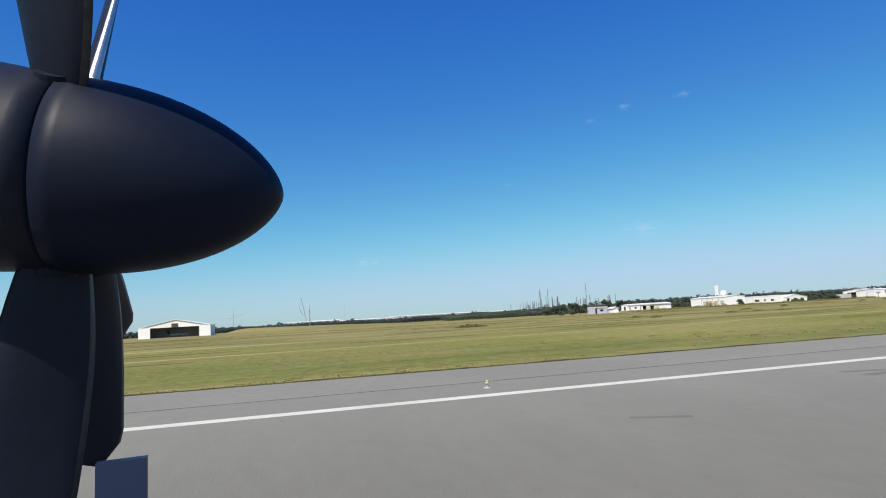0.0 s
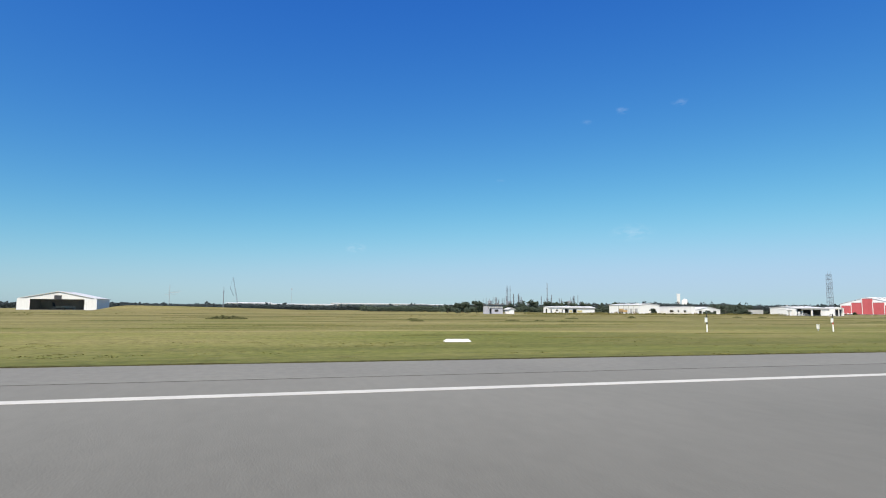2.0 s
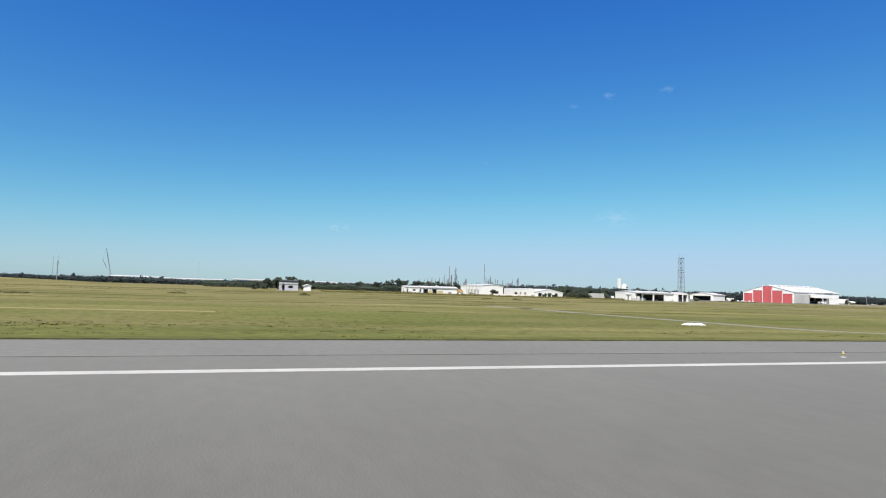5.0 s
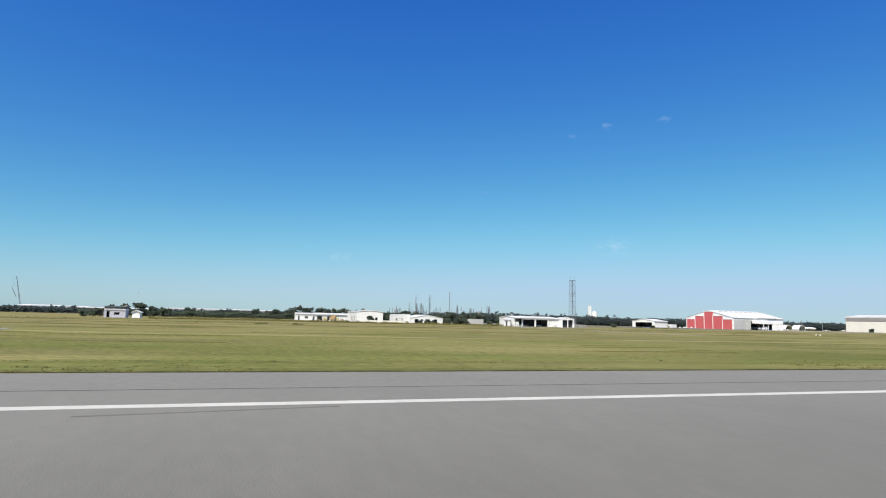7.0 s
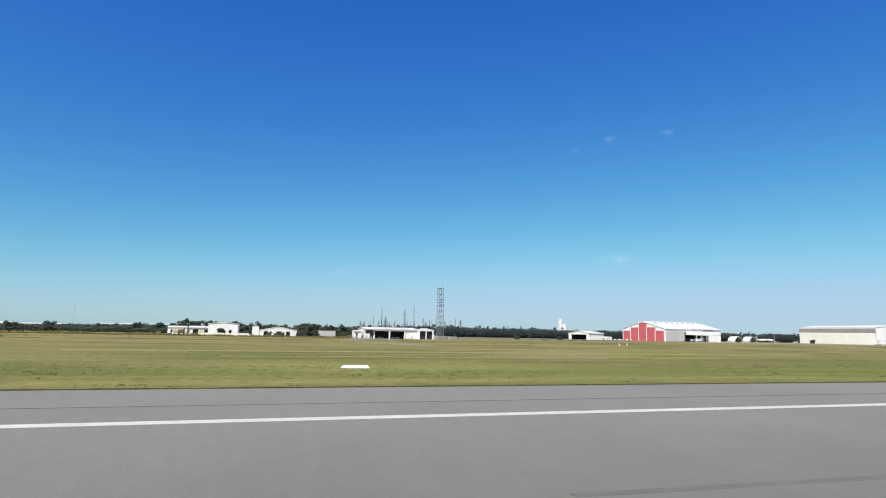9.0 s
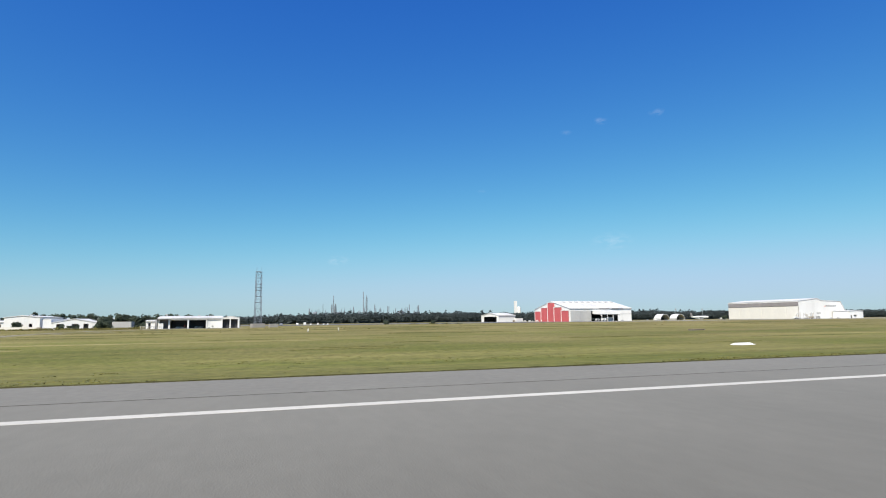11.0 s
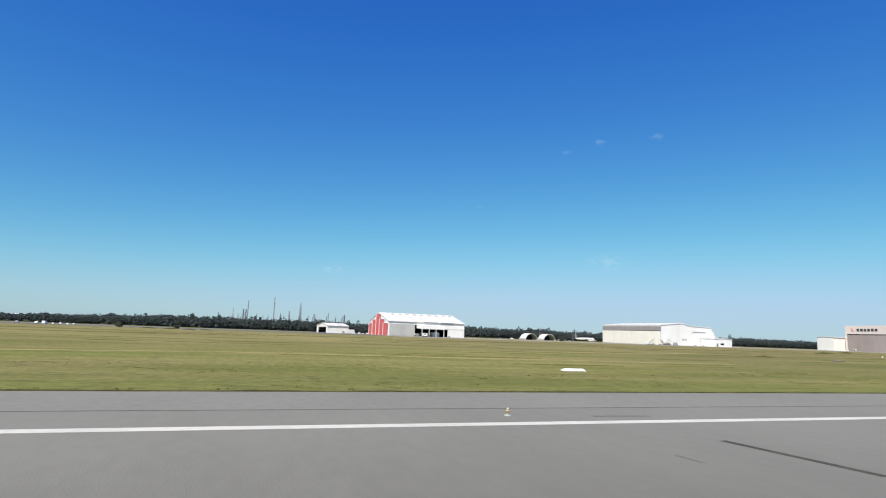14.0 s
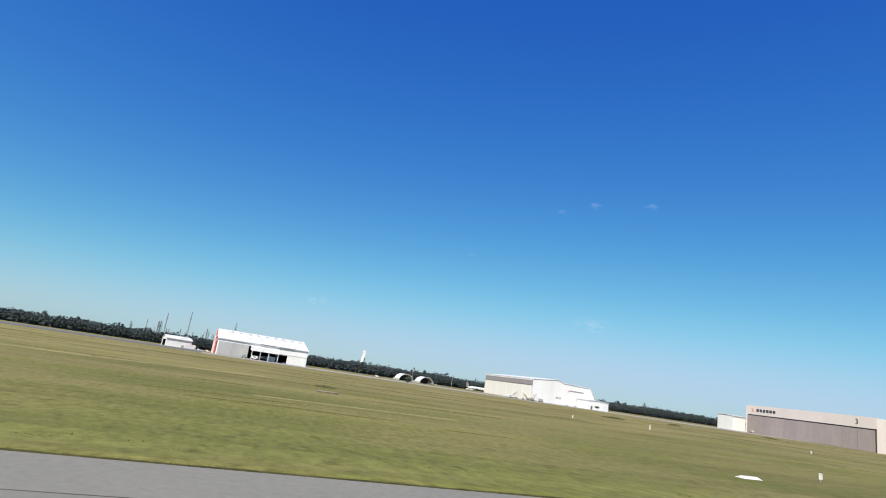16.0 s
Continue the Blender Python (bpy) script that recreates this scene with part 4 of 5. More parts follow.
# ---- banded poles and small boxes ----
M_POLE_DARK = material("black_band_paint", (0.025, 0.025, 0.027), 0.6, scale=2.0, fine=9.0, fine_amount=0.2)
for x, y, lamp_on, band_mat, label in ((78.6, 45.6, True, M_POLE_DARK, "black and white banded pole with a flat lamp on top"), (93.6, 45.4, False, M_POLE_RED, "red and white banded marker pole with a white case")):
    pole = thing("banded_pole", pose(x, y, 0.0), label, "pole", "banded marker poles")
    part("band", rod((0, 0, 0), (0, 0, 0.72), 0.062, 0.06, 12), M_PAINT, pole, "white band")
    part("band", rod((0, 0, 0.72), (0, 0, 0.98), 0.06, 0.06, 12), band_mat, pole, "coloured band")
    part("band", rod((0, 0, 0.98), (0, 0, 1.36), 0.06, 0.06, 12), M_PAINT, pole, "white band")
    case = part("case", box(-0.16, -0.062, -0.09, 0.09, 0.92, 1.34), M_PAINT, pole, "white equipment case")
    part("case_lid", box(-0.175, -0.05, -0.105, 0.105, 1.34, 1.37), M_STEEL, case)
    part("band", rod((0, 0, 1.36), (0, 0, 1.78), 0.05, 0.045, 12), M_POLE_DARK, pole, "dark upper band")
    if lamp_on:
        part("stem", rod((0, 0, 1.78), (0, 0, 2.04), 0.02, 0.02, 8), M_STEEL, pole)
        part("lamp_head", lathe([(2.03, 0.06), (2.05, 0.26), (2.11, 0.30), (2.15, 0.22), (2.17, 0.05)], 18, "z"), M_PAINT, pole, "flat pale lamp head", True)
for x, y in ((93.5, 47.0), (520.9, 33.2), (540.5, 96.6), (553.8, 91.2), (569.0, 109.2), (302.2, 109.7), (308.6, 116.1), (585.1, 83.3)):
    cab = thing("field_box", pose(x, y, 0.03, 0, 0, 7), "small white equipment box on a short post", "equipment box", "white field boxes")
    part("post", rod((0, 0, 0), (0, 0, 0.20), 0.04, 0.04, 8), M_STEEL, cab)
    part("case", box(-0.10, 0.10, -0.09, 0.09, 0.20, 0.62), M_CREAM, cab)
    part("lid", box(-0.12, 0.12, -0.11, 0.11, 0.62, 0.65), M_PAINT, cab)

# ---- marks on the pavement ----
def ribbon(pts, width, z, rng_, wild=0.18):
    """A flat band with softly uneven edges along a way of (x, y) or (x, y, width) points; it lies on the grass where z is None."""
    bm = bmesh.new()
    pairs = []
    for pa, pb in zip(pts, pts[1:]):
        (xa, ya), (xb, yb) = pa[:2], pb[:2]
        wa, wb = (pa[2] if len(pa) > 2 else width), (pb[2] if len(pb) > 2 else width)
        k = max(2, int(math.hypot(xb - xa, yb - ya) / 0.5))
        nx, ny = -(yb - ya), xb - xa
        q = math.hypot(nx, ny)
        for i in range(k + 1):
            u = i / k
            x, y = xa + (xb - xa) * u, ya + (yb - ya) * u
            hl = (wa + (wb - wa) * u) / 2 * (1 + wild * 2 * noise.noise(Vector((x * 0.6, y * 0.6, 1.0))) + rng_.uniform(-0.04, 0.04))
            hr = (wa + (wb - wa) * u) / 2 * (1 + wild * 2 * noise.noise(Vector((x * 0.6, y * 0.6, 8.0))) + rng_.uniform(-0.04, 0.04))
            ends = (x + nx / q * hl, y + ny / q * hl), (x - nx / q * hr, y - ny / q * hr)
            pairs.append([bm.verts.new((ex, ey, z if z is not None else lie(ey) + mound(ex, ey) + 0.032)) for ex, ey in ends])
    low = [(bm.verts.new(a.co - Vector((0, 0, 0.04))), bm.verts.new(b.co - Vector((0, 0, 0.04)))) for a, b in pairs]
    for (a, b), (c, d), (e, f), (g, h) in zip(pairs, pairs[1:], low, low[1:]):
        bm.faces.new((a, b, d, c))
        bm.faces.new((e, g, h, f))
        bm.faces.new((a, c, g, e))
        bm.faces.new((b, f, h, d))
    return bm


mark_rng = random.Random(3)
for pts, wd in (([(19.1, 13.6), (19.75, 10.7)], 0.22), ([(21.57, 8.6), (22.24, 5.0), (22.6, 3.1), (23.1, -1.0)], 0.22), ([(66.5, 8.6), (67.2, 6.0), (67.5, 4.1), (67.9, 0)], 0.19), ([(144.0, 13.6), (145.14, 10.3)], 0.19),
                ([(163.75, 8.5), (164.34, 7.1), (164.9, 4.5)], 0.11), ([(204.33, 8.6), (204.95, 6.0), (205.4, 3.2)], 0.16), ([(353.35, 8.6), (353.75, 6.3), (354.1, 4.1), (354.6, 0)], 0.19), ([(406.97, 7.0), (407.14, 4.8)], 0.10), ([(456.8, 13.6), (457.6, 11.0), (457.9, 9.0)], 0.20)):
    solid("tar_patch", ribbon(pts, wd * 1.3, RUNWAY + 0.003, mark_rng), M_TAR, "narrow dark tar strip across the pavement", "tar strip", group="tar strips")
for pts, wd in (([(8.55, 7.15), (9.35, 7.25)], 0.19), ([(9.95, 6.12), (10.08, 6.08)], 0.08), ([(10.33, 5.79), (10.5, 5.73)], 0.08), ([(7.96, 5.97), (8.11, 5.9)], 0.08), ([(8.65, 7.68), (9.35, 7.45)], 0.16), ([(3.7, 6.0), (4.3, 5.7)], 0.12), ([(230.0, 4.28), (233.2, 4.15), (236, 4.05)], 0.12), ([(405.47, 6.2), (405.5, 5.75)], 0.07),
                ([(75.64, 6.75), (75.8, 6.72)], 0.06), ([(166.1, 8.05), (169.3, 8.42)], 0.07), ([(151.8, 9.74), (152.25, 9.5)], 0.12), ([(406.4, 9.5), (407.6, 9.42)], 0.14), ([(458.6, 11.9), (459.6, 11.7)], 0.3)):
    solid("scuff_mark", ribbon(pts, wd, RUNWAY + 0.0025, mark_rng), M_RUBBER_MARK, "faint dark scuff on the asphalt", "scuff", group="scuff marks")

# service road from the runway to a track across the strip
solid("road", ribbon([(149.3, 13.5, 4.0), (149.7, 15.0, 2.6), (149.8, 17.5, 1.9), (149.6, 20, 1.7), (149.1, 25, 1.5), (148.3, 30, 1.45), (147.4, 37.5, 1.4), (146.1, 45, 1.5), (145.0, 53, 1.8), (144.4, 66, 2.2), (142.5, 73, 3.0)], 2.1, None, mark_rng, 0.13), M_ROAD, "narrow grey service road across the grass", "road", kind="structure")
M_TRACK = material("dry_straw_track", (0.29, 0.245, 0.12), 0.95, second=(0.20, 0.175, 0.07), scale=0.12, stretch=(0.25, 1, 1), fine=1.5, fine_amount=0.25, spec=0.1)
for pts, wd in (([(-70, 71), (10, 75), (47, 78.5), (87, 76), (111, 73), (135, 68), (158, 63), (190, 61), (250, 63), (300, 63)], 1.3),
                ([(-50, 47), (5, 49), (40, 50.5), (52, 52), (78, 45), (110, 43.5)], 0.7), ([(225, 50), (252, 49.5), (276, 52)], 0.6),
                ([(340, 55), (379, 46), (398, 52), (416, 51), (450, 50)], 0.8), ([(440, 78), (463, 82), (484, 94)], 1.6), ([(530, 158), (552, 169), (586, 194)], 2.2), ([(480, 49.5), (498, 50.5)], 0.5)):
    solid("road", ribbon(pts, wd * 1.7, None, mark_rng), M_TRACK, "faint straw-coloured wheel track in the grass", "track", kind="structure")
M_DIRT = material("dirt_road", (0.25, 0.235, 0.185), 0.95, second=(0.185, 0.168, 0.105), scale=0.15, fine=2.0, fine_amount=0.2, spec=0.1)
solid("road", ribbon([(266, 203, 3.0), (260.5, 190, 4.0), (254, 174, 4.5), (252, 150, 4.5), (252.4, 122, 4.0), (255.2, 95, 3.2)], 4.0, None, mark_rng, 0.25), M_DIRT, "pale grey-brown road to the open-bay shed", "road", kind="structure")
solid("road", ribbon([(272, 203.2), (265, 170), (257, 126)], 2.4, None, mark_rng, 0.25), M_DIRT, "worn vehicle track to the open-bay shed", "road", kind="structure")
M_PARKING = material("blue_grey_asphalt", (0.085, 0.092, 0.115), 0.8, second=(0.11, 0.115, 0.13), scale=0.1, fine=2.0, fine_amount=0.15)
solid("pavement", box(250, 470, 288, 356, -0.2, 0.09), M_PARKING, "dark blue-grey asphalt apron beside the hangars", "apron", kind="structure")
solid("pavement", box(470, 900, 270, 312, -0.2, 0.095), M_CONCRETE, "pale concrete apron before the hangars", "apron", kind="structure")


# ---- vehicles and aircraft ----
TO_SCALE = Matrix.Scale(0.66, 4)


def car(m, mat, label, van=False):
    top = thing("parked_car", m @ TO_SCALE, label, "car", "parked vehicles")
    if van:
        body = prism([(-2.3, 0.35), (2.3, 0.35), (2.35, 1.0), (1.75, 1.15), (1.25, 2.0), (-2.3, 2.05)], -0.9, 0.9, "y")
        glass = prism([(1.30, 1.92), (1.78, 1.18), (0.5, 1.18), (0.5, 1.92)], -0.92, 0.92, "y")
    else:
        body = prism([(-2.2, 0.35), (2.2, 0.35), (2.2, 0.8), (1.2, 0.95), (0.6, 1.45), (-1.1, 1.45), (-1.8, 0.95), (-2.25, 0.9)], -0.85, 0.85, "y")
        glass = prism([(0.55, 1.38), (1.05, 0.98), (-1.6, 0.98), (-1.05, 1.38)], -0.87, 0.87, "y")
    part("body", body, mat, top)
    part("glass", glass, M_GLASS, top, "dark windows")
    for x in (-1.4, 1.4):
        for y in (-0.8, 0.8):
            wh = part("wheel", posed(lathe([(-0.1, 0.2), (-0.1, 0.33), (0.1, 0.33), (0.1, 0.2)], 14, "x"), pose(x, y, 0.33, 0, 0, 90)), M_TYRE, top, "black tyre")
            part("rim", posed(lathe([(-0.105, 0.02), (-0.105, 0.19), (0.105, 0.19), (0.105, 0.02)], 12, "x"), pose(x, y, 0.33, 0, 0, 90)), M_STEEL, wh)
    return top


M_SILVER = material("silver_car_paint", (0.45, 0.46, 0.48), 0.3, 0.4, scale=2.0, fine=9.0, fine_amount=0.05)
white_car = car(pose(313.8, 303, 0.09, 0, 0, 92), M_PAINT, "white parked car on the apron")
white_van = car(pose(317.4, 301, 0.09, 0, 0, 85), M_PAINT, "white parked van on the apron", True)
silver_car = car(pose(306, 304, 0.09, 0, 0, 100), M_SILVER, "silver parked car on the apron")
for x, y, a, who in ((320.4, 302, 88, white_car), (323.7, 300, 92, white_van), (326.5, 300, 90, white_car), (328.8, 301, 84, white_car), (509, 309, 30, silver_car),
                     (463.8, 352, 20, white_van), (466.4, 351, 100, white_van), (468.6, 350, 14, white_car), (471.4, 349, 10, white_van), (473.8, 348, 80, white_van), (671, 301, 0, silver_car), (676, 300, 90, silver_car),
                     (196, 246, 80, silver_car), (198, 239, 85, white_car), (279.8, 203.2, 8, white_van), (831, 322, 80, white_van), (205, 244, 10, silver_car),
                     (560, 352, 0, silver_car), (570, 356, 0, white_van), (620, 366, 0, silver_car)):
    copy_thing(who, pose(x, y, 0.095, 0, 0, a) @ TO_SCALE)
M_TRUCK = material("faded_orange_paint", (0.40, 0.27, 0.12), 0.5, scale=1.0, fine=5.0, fine_amount=0.12)
solid("low_wall", box(208.5, 225.0, 225.8, 226.0, -0.1, 1.05), M_CREAM, "low cream rendered wall before the workshops", "wall")
for x, y in ((199.5, 242),):
    tr = thing("yellow_truck", pose(x, y, 0.03, 0, 0, 75), "orange-yellow works truck parked by the workshops", "truck")
    part("chassis", box(-3.2, 3.2, -1.0, 1.0, 0.6, 0.85), M_STRIPE, tr)
    part("cab", prism([(1.4, 0.85), (3.2, 0.85), (3.2, 1.7), (2.8, 2.5), (1.4, 2.5)], -1.0, 1.0, "y"), M_TRUCK, tr)
    part("tray", box(-3.2, 1.2, -1.05, 1.05, 0.9, 1.9), M_TRUCK, tr)
    part("windscreen", prism([(2.75, 2.35), (3.12, 1.75), (3.22, 1.75), (2.85, 2.4)], -0.9, 0.9, "y"), M_GLASS, tr)
    for wx in (-2.2, 2.3):
        for wy in (-0.9, 0.9):
            part("wheel", posed(lathe([(-0.15, 0.25), (-0.15, 0.48), (0.15, 0.48), (0.15, 0.25)], 14, "x"), pose(wx, wy, 0.48, 0, 0, 90)), M_TYRE, tr, "black tyre")


def aircraft(m, label, s, tail):
    """A parked aircraft, nose along +x, in units of s metres."""
    top = thing("parked_aircraft", m, label, "aircraft")
    part("fuselage", posed(lathe([(-6.5 * s, 0.1 * s), (-5.0 * s, 0.42 * s), (-2.5 * s, 0.75 * s), (3.5 * s, 0.78 * s), (4.8 * s, 0.6 * s), (5.6 * s, 0.12 * s)], 20), pose(0, 0, 1.5 * s)), M_PAINT, top, "", True)
    part("fin", posed(prism([(-6.6 * s, 1.7 * s), (-5.0 * s, 1.9 * s), (-5.9 * s, 4.3 * s), (-6.9 * s, 4.3 * s)], -0.09 * s, 0.09 * s, "y"), pose(0, 0, 0)), tail, top, "coloured tail fin")
    for sgn in (-1, 1):
        b = bmesh.new()
        vs = [b.verts.new(p) for p in ((1.2 * s, sgn * 0.5 * s, 1.2 * s), (-0.8 * s, sgn * 0.5 * s, 1.2 * s), (-1.5 * s, sgn * 6 * s, 1.6 * s), (-0.8 * s, sgn * 6 * s, 1.6 * s))]
        f = b.faces.new(vs)
        r = bmesh.ops.extrude_face_region(b, geom=[f])
        bmesh.ops.translate(b, vec=(0, 0, 0.18 * s), verts=[v for v in r["geom"] if isinstance(v, bmesh.types.BMVert)])
        part("wing", b, M_PAINT, top)
        b = bmesh.new()
        part("tailplane", box(-6.6 * s, -5.7 * s, sgn * 0.2 * s if sgn > 0 else -2.2 * s, 2.2 * s if sgn > 0 else -0.2 * s, 1.8 * s, 1.9 * s), M_PAINT, top)
        part("engine", posed(lathe([(-0.9 * s, 0.2 * s), (-0.5 * s, 0.36 * s), (0.7 * s, 0.36 * s), (0.9 * s, 0.28 * s)], 14), pose(0.6 * s, sgn * 2.1 * s, 0.95 * s)), M_STEEL, top, "", True)
    part("window_strip", box(-3.0 * s, 4.0 * s, -0.775 * s, 0.775 * s, 1.62 * s, 1.76 * s), M_GLASS, top, "dark cabin window strip")
    for x, y in ((4.2, 0), (-0.4, 1.0), (-0.4, -1.0)):
        g = part("gear_strut", rod((x * s, y * s, 0.25 * s), (x * s, y * s, 1.1 * s), 0.07 * s, seg=8), M_STEEL, top)
        part("tyre", posed(lathe([(-0.12 * s, 0.15 * s), (-0.12 * s, 0.26 * s), (0.12 * s, 0.26 * s), (0.12 * s, 0.15 * s)], 14, "x"), pose(x * s, y * s, 0.26 * s, 0, 0, 90)), M_TYRE, g, "black tyre")
    return top


aircraft(pose(667, 420, 0.03, 0, 0, -20), "white parked airliner with a grey tail fin", 1.3, M_STRIPE)
aircraft(pose(-50, 303, 0.09, 0, 0, 10), "small parked aircraft inside the dark hangar", 0.75, M_BLUE)
aircraft(pose(500, 324, 0.09, 0, 0, 170), "white aircraft standing inside the open hangar", 0.9, M_STRIPE)

aircraft(pose(270.0, 208.8, 0.10, 0, 0, 200), "small white light aircraft parked in a shed bay", 0.24, M_POLE_RED)
aircraft(pose(275.6, 208.8, 0.10, 0, 0, 165), "small white light aircraft parked in a shed bay", 0.24, M_BLUE)
aircraft(pose(605, 352, 0.03, 0, 0, 60), "small white light aircraft on the far apron", 0.5, M_BLUE)
aircraft(pose(634, 360, 0.03, 0, 0, 200), "small grey light aircraft on the far apron", 0.55, M_STRIPE)

M_WOOD = material("grey_pallet_wood", (0.26, 0.21, 0.15), 0.85, scale=1.5, fine=8.0, fine_amount=0.2)


def container(x, y, a, mat, label):
    top_ = thing("shipping_container", pose(x, y, 0.03, 0, 0, a), label, "container", "storage containers")
    part("shell", box(-3.0, 3.0, -1.2, 1.2, 0.12, 2.45), mat, top_)
    for k_ in range(9):
        part("rib", box(-2.85 + k_ * 0.68, -2.65 + k_ * 0.68, -1.25, -1.2, 0.25, 2.35), mat, top_)
    part("base_rail", box(-3.0, 3.0, -1.15, 1.15, 0.0, 0.12), M_STRIPE, top_)
    part("door_bar", box(3.0, 3.05, -0.1, 0.1, 0.2, 2.3), M_STEEL, top_)


def crate_stack(x, y, a, n):
    top_ = thing("pallet_stack", pose(x, y, 0.03, 0, 0, a), "stack of weathered wooden pallets", "pallets", "pallet stacks")
    for k_ in range(n):
        part("pallet", box(-0.6, 0.6, -0.5, 0.5, k_ * 0.16, k_ * 0.16 + 0.13), M_WOOD, top_)


container(252.0, 216.5, -12, M_GREYWALL, "pale grey storage container by the workshops")
container(461.5, 357.5, 12, M_WHITE, "white storage container beside the small hangar")
for x, y, a, n in ((202.5, 237, 10, 8), (204.6, 238.2, 30, 5), (226.0, 224.4, 5, 6), (193.2, 238, 15, 7), (458.0, 357, 20, 9), (207.0, 224.6, 0, 5)):
    crate_stack(x, y, a, n)

M_TAN = material("sun_bleached_tan_paint", (0.40, 0.34, 0.26), 0.6, second=(0.30, 0.26, 0.21), scale=1.0, fine=5.0, fine_amount=0.15)


def boarding_stair(x, y, a, h, mat, label):
    """A wheeled maintenance stair: chassis, stringers, treads, platform and rails."""
    top_ = thing("boarding_stair", pose(x, y, 0.10, 0, 0, a), label, "stairs", "maintenance stairs")
    part("chassis", box(-2.2, 1.6, -0.75, 0.75, 0.35, 0.6), mat, top_)
    for s_ in (-0.7, 0.7):
        part("stringer", prism([(-2.0, 0.6), (-1.5, 0.6), (0.7, h), (0.2, h)], s_ - 0.05, s_ + 0.05, "y"), mat, top_)
        part("rail", rod((-1.8, s_, 1.6), (0.5, s_, h + 1.0), 0.05, seg=6), M_PAINT, top_, "white hand rail")
        part("rail", rod((0.5, s_, h + 1.0), (1.5, s_, h + 1.0), 0.05, seg=6), M_PAINT, top_, "white hand rail")
        part("leg", rod((1.4, s_, 0.6), (1.4, s_, h + 1.0), 0.06, seg=6), mat, top_)
    n_ = int(h / 0.35)
    for k_ in range(n_):
        u = (k_ + 0.5) / n_
        part("tread", box(-1.85 + 2.2 * u, -1.5 + 2.2 * u, -0.65, 0.65, 0.6 + (h - 0.6) * u, 0.66 + (h - 0.6) * u), M_STEEL, top_)
    part("platform", box(0.4, 1.55, -0.72, 0.72, h - 0.06, h), M_STEEL, top_)
    for wx in (-1.7, 1.1):
        for wy in (-0.8, 0.8):
            part("wheel", posed(lathe([(-0.1, 0.12), (-0.1, 0.35), (0.1, 0.35), (0.1, 0.12)], 14, "x"), pose(wx, wy, 0.35, 0, 0, 90)), M_TYRE, top_, "black tyre")
    return top_


def ground_cart(x, y, a, long_, tall_, mat, label):
    """A towed ground-support unit: housing with a sloped end, louvres, drawbar and wheels."""
    top_ = thing("ground_cart", pose(x, y, 0.10, 0, 0, a), label, "cart", "ground carts")
    part("housing", prism([(-long_ / 2, 0.45), (long_ / 2, 0.45), (long_ / 2, tall_ * 0.8), (long_ / 2 - 0.4, tall_), (-long_ / 2, tall_)], -0.7, 0.7, "y"), mat, top_)
    part("louvre", box(-long_ * 0.3, long_ * 0.2, -0.74, -0.7, tall_ * 0.55, tall_ * 0.85), M_STRIPE, top_, "dark louvre")
    part("drawbar", rod((long_ / 2, 0, 0.45), (long_ / 2 + 1.2, 0, 0.3), 0.05, seg=6), M_STRIPE, top_)
    for wx in (-long_ * 0.35, long_ * 0.35):
        for wy in (-0.65, 0.65):
            part("wheel", posed(lathe([(-0.1, 0.12), (-0.1, 0.33), (0.1, 0.33), (0.1, 0.12)], 14, "x"), pose(wx, wy, 0.33, 0, 0, 90)), M_TYRE, top_, "black tyre")


for x, y, a, h in ((632, 293, 5, 3.4), (638, 292, 172, 3.0), (644.5, 293.5, 20, 3.7)):
    boarding_stair(x, y, a, h, M_TAN, "tan wheeled maintenance stair beside the cream hangar")
for x, y, a, long_, tall_, mat, label in ((629, 292, 0, 2.6, 1.6, M_PAINT, "white ground power cart beside the cream hangar"), (641.5, 291, 8, 3.2, 1.5, M_TAN, "tan ground cart beside the cream hangar"),
                                          (648.0, 292, 0, 2.4, 1.8, M_GREYWALL, "grey ground cart beside the cream hangar"), (489, 305.5, 10, 2.4, 1.6, M_GREYWALL, "grey ground cart before the red-doored hangar"),
                                          (494, 306.5, 0, 2.8, 1.8, M_PAINT, "white ground cart before the red-doored hangar"), (833, 318, 70, 3.0, 2.0, M_GREYWALL, "grey ground cart beside the pink hangar")):
    ground_cart(x, y, a, long_, tall_, mat, label)

# weathered steel tray of pipes left on the strip
for x, y, a in ((356.5, 72.8, 4), (489.2, 68.0, 12)):
    tray = thing("pipe_rack", pose(x, y, 0.01, 0, 0, a), "low weathered rack of brown pipes lying in grass", "rack", "pipe racks")
    for k in range(5):
        part("pipe", rod((-1.2, -0.4 + 0.2 * k, 0.17), (1.2, -0.4 + 0.2 * k, 0.17), 0.05, seg=8), M_WOOD, tray)
    for px in (-1.3, 0.0, 1.3):
        part("bearer", box(0.8 * px - 0.06, 0.8 * px + 0.06, -0.5, 0.5, 0.0, 0.12), M_STRIPE, tray)

# ---- trees ----
tree_rng = np.random.default_rng(11)


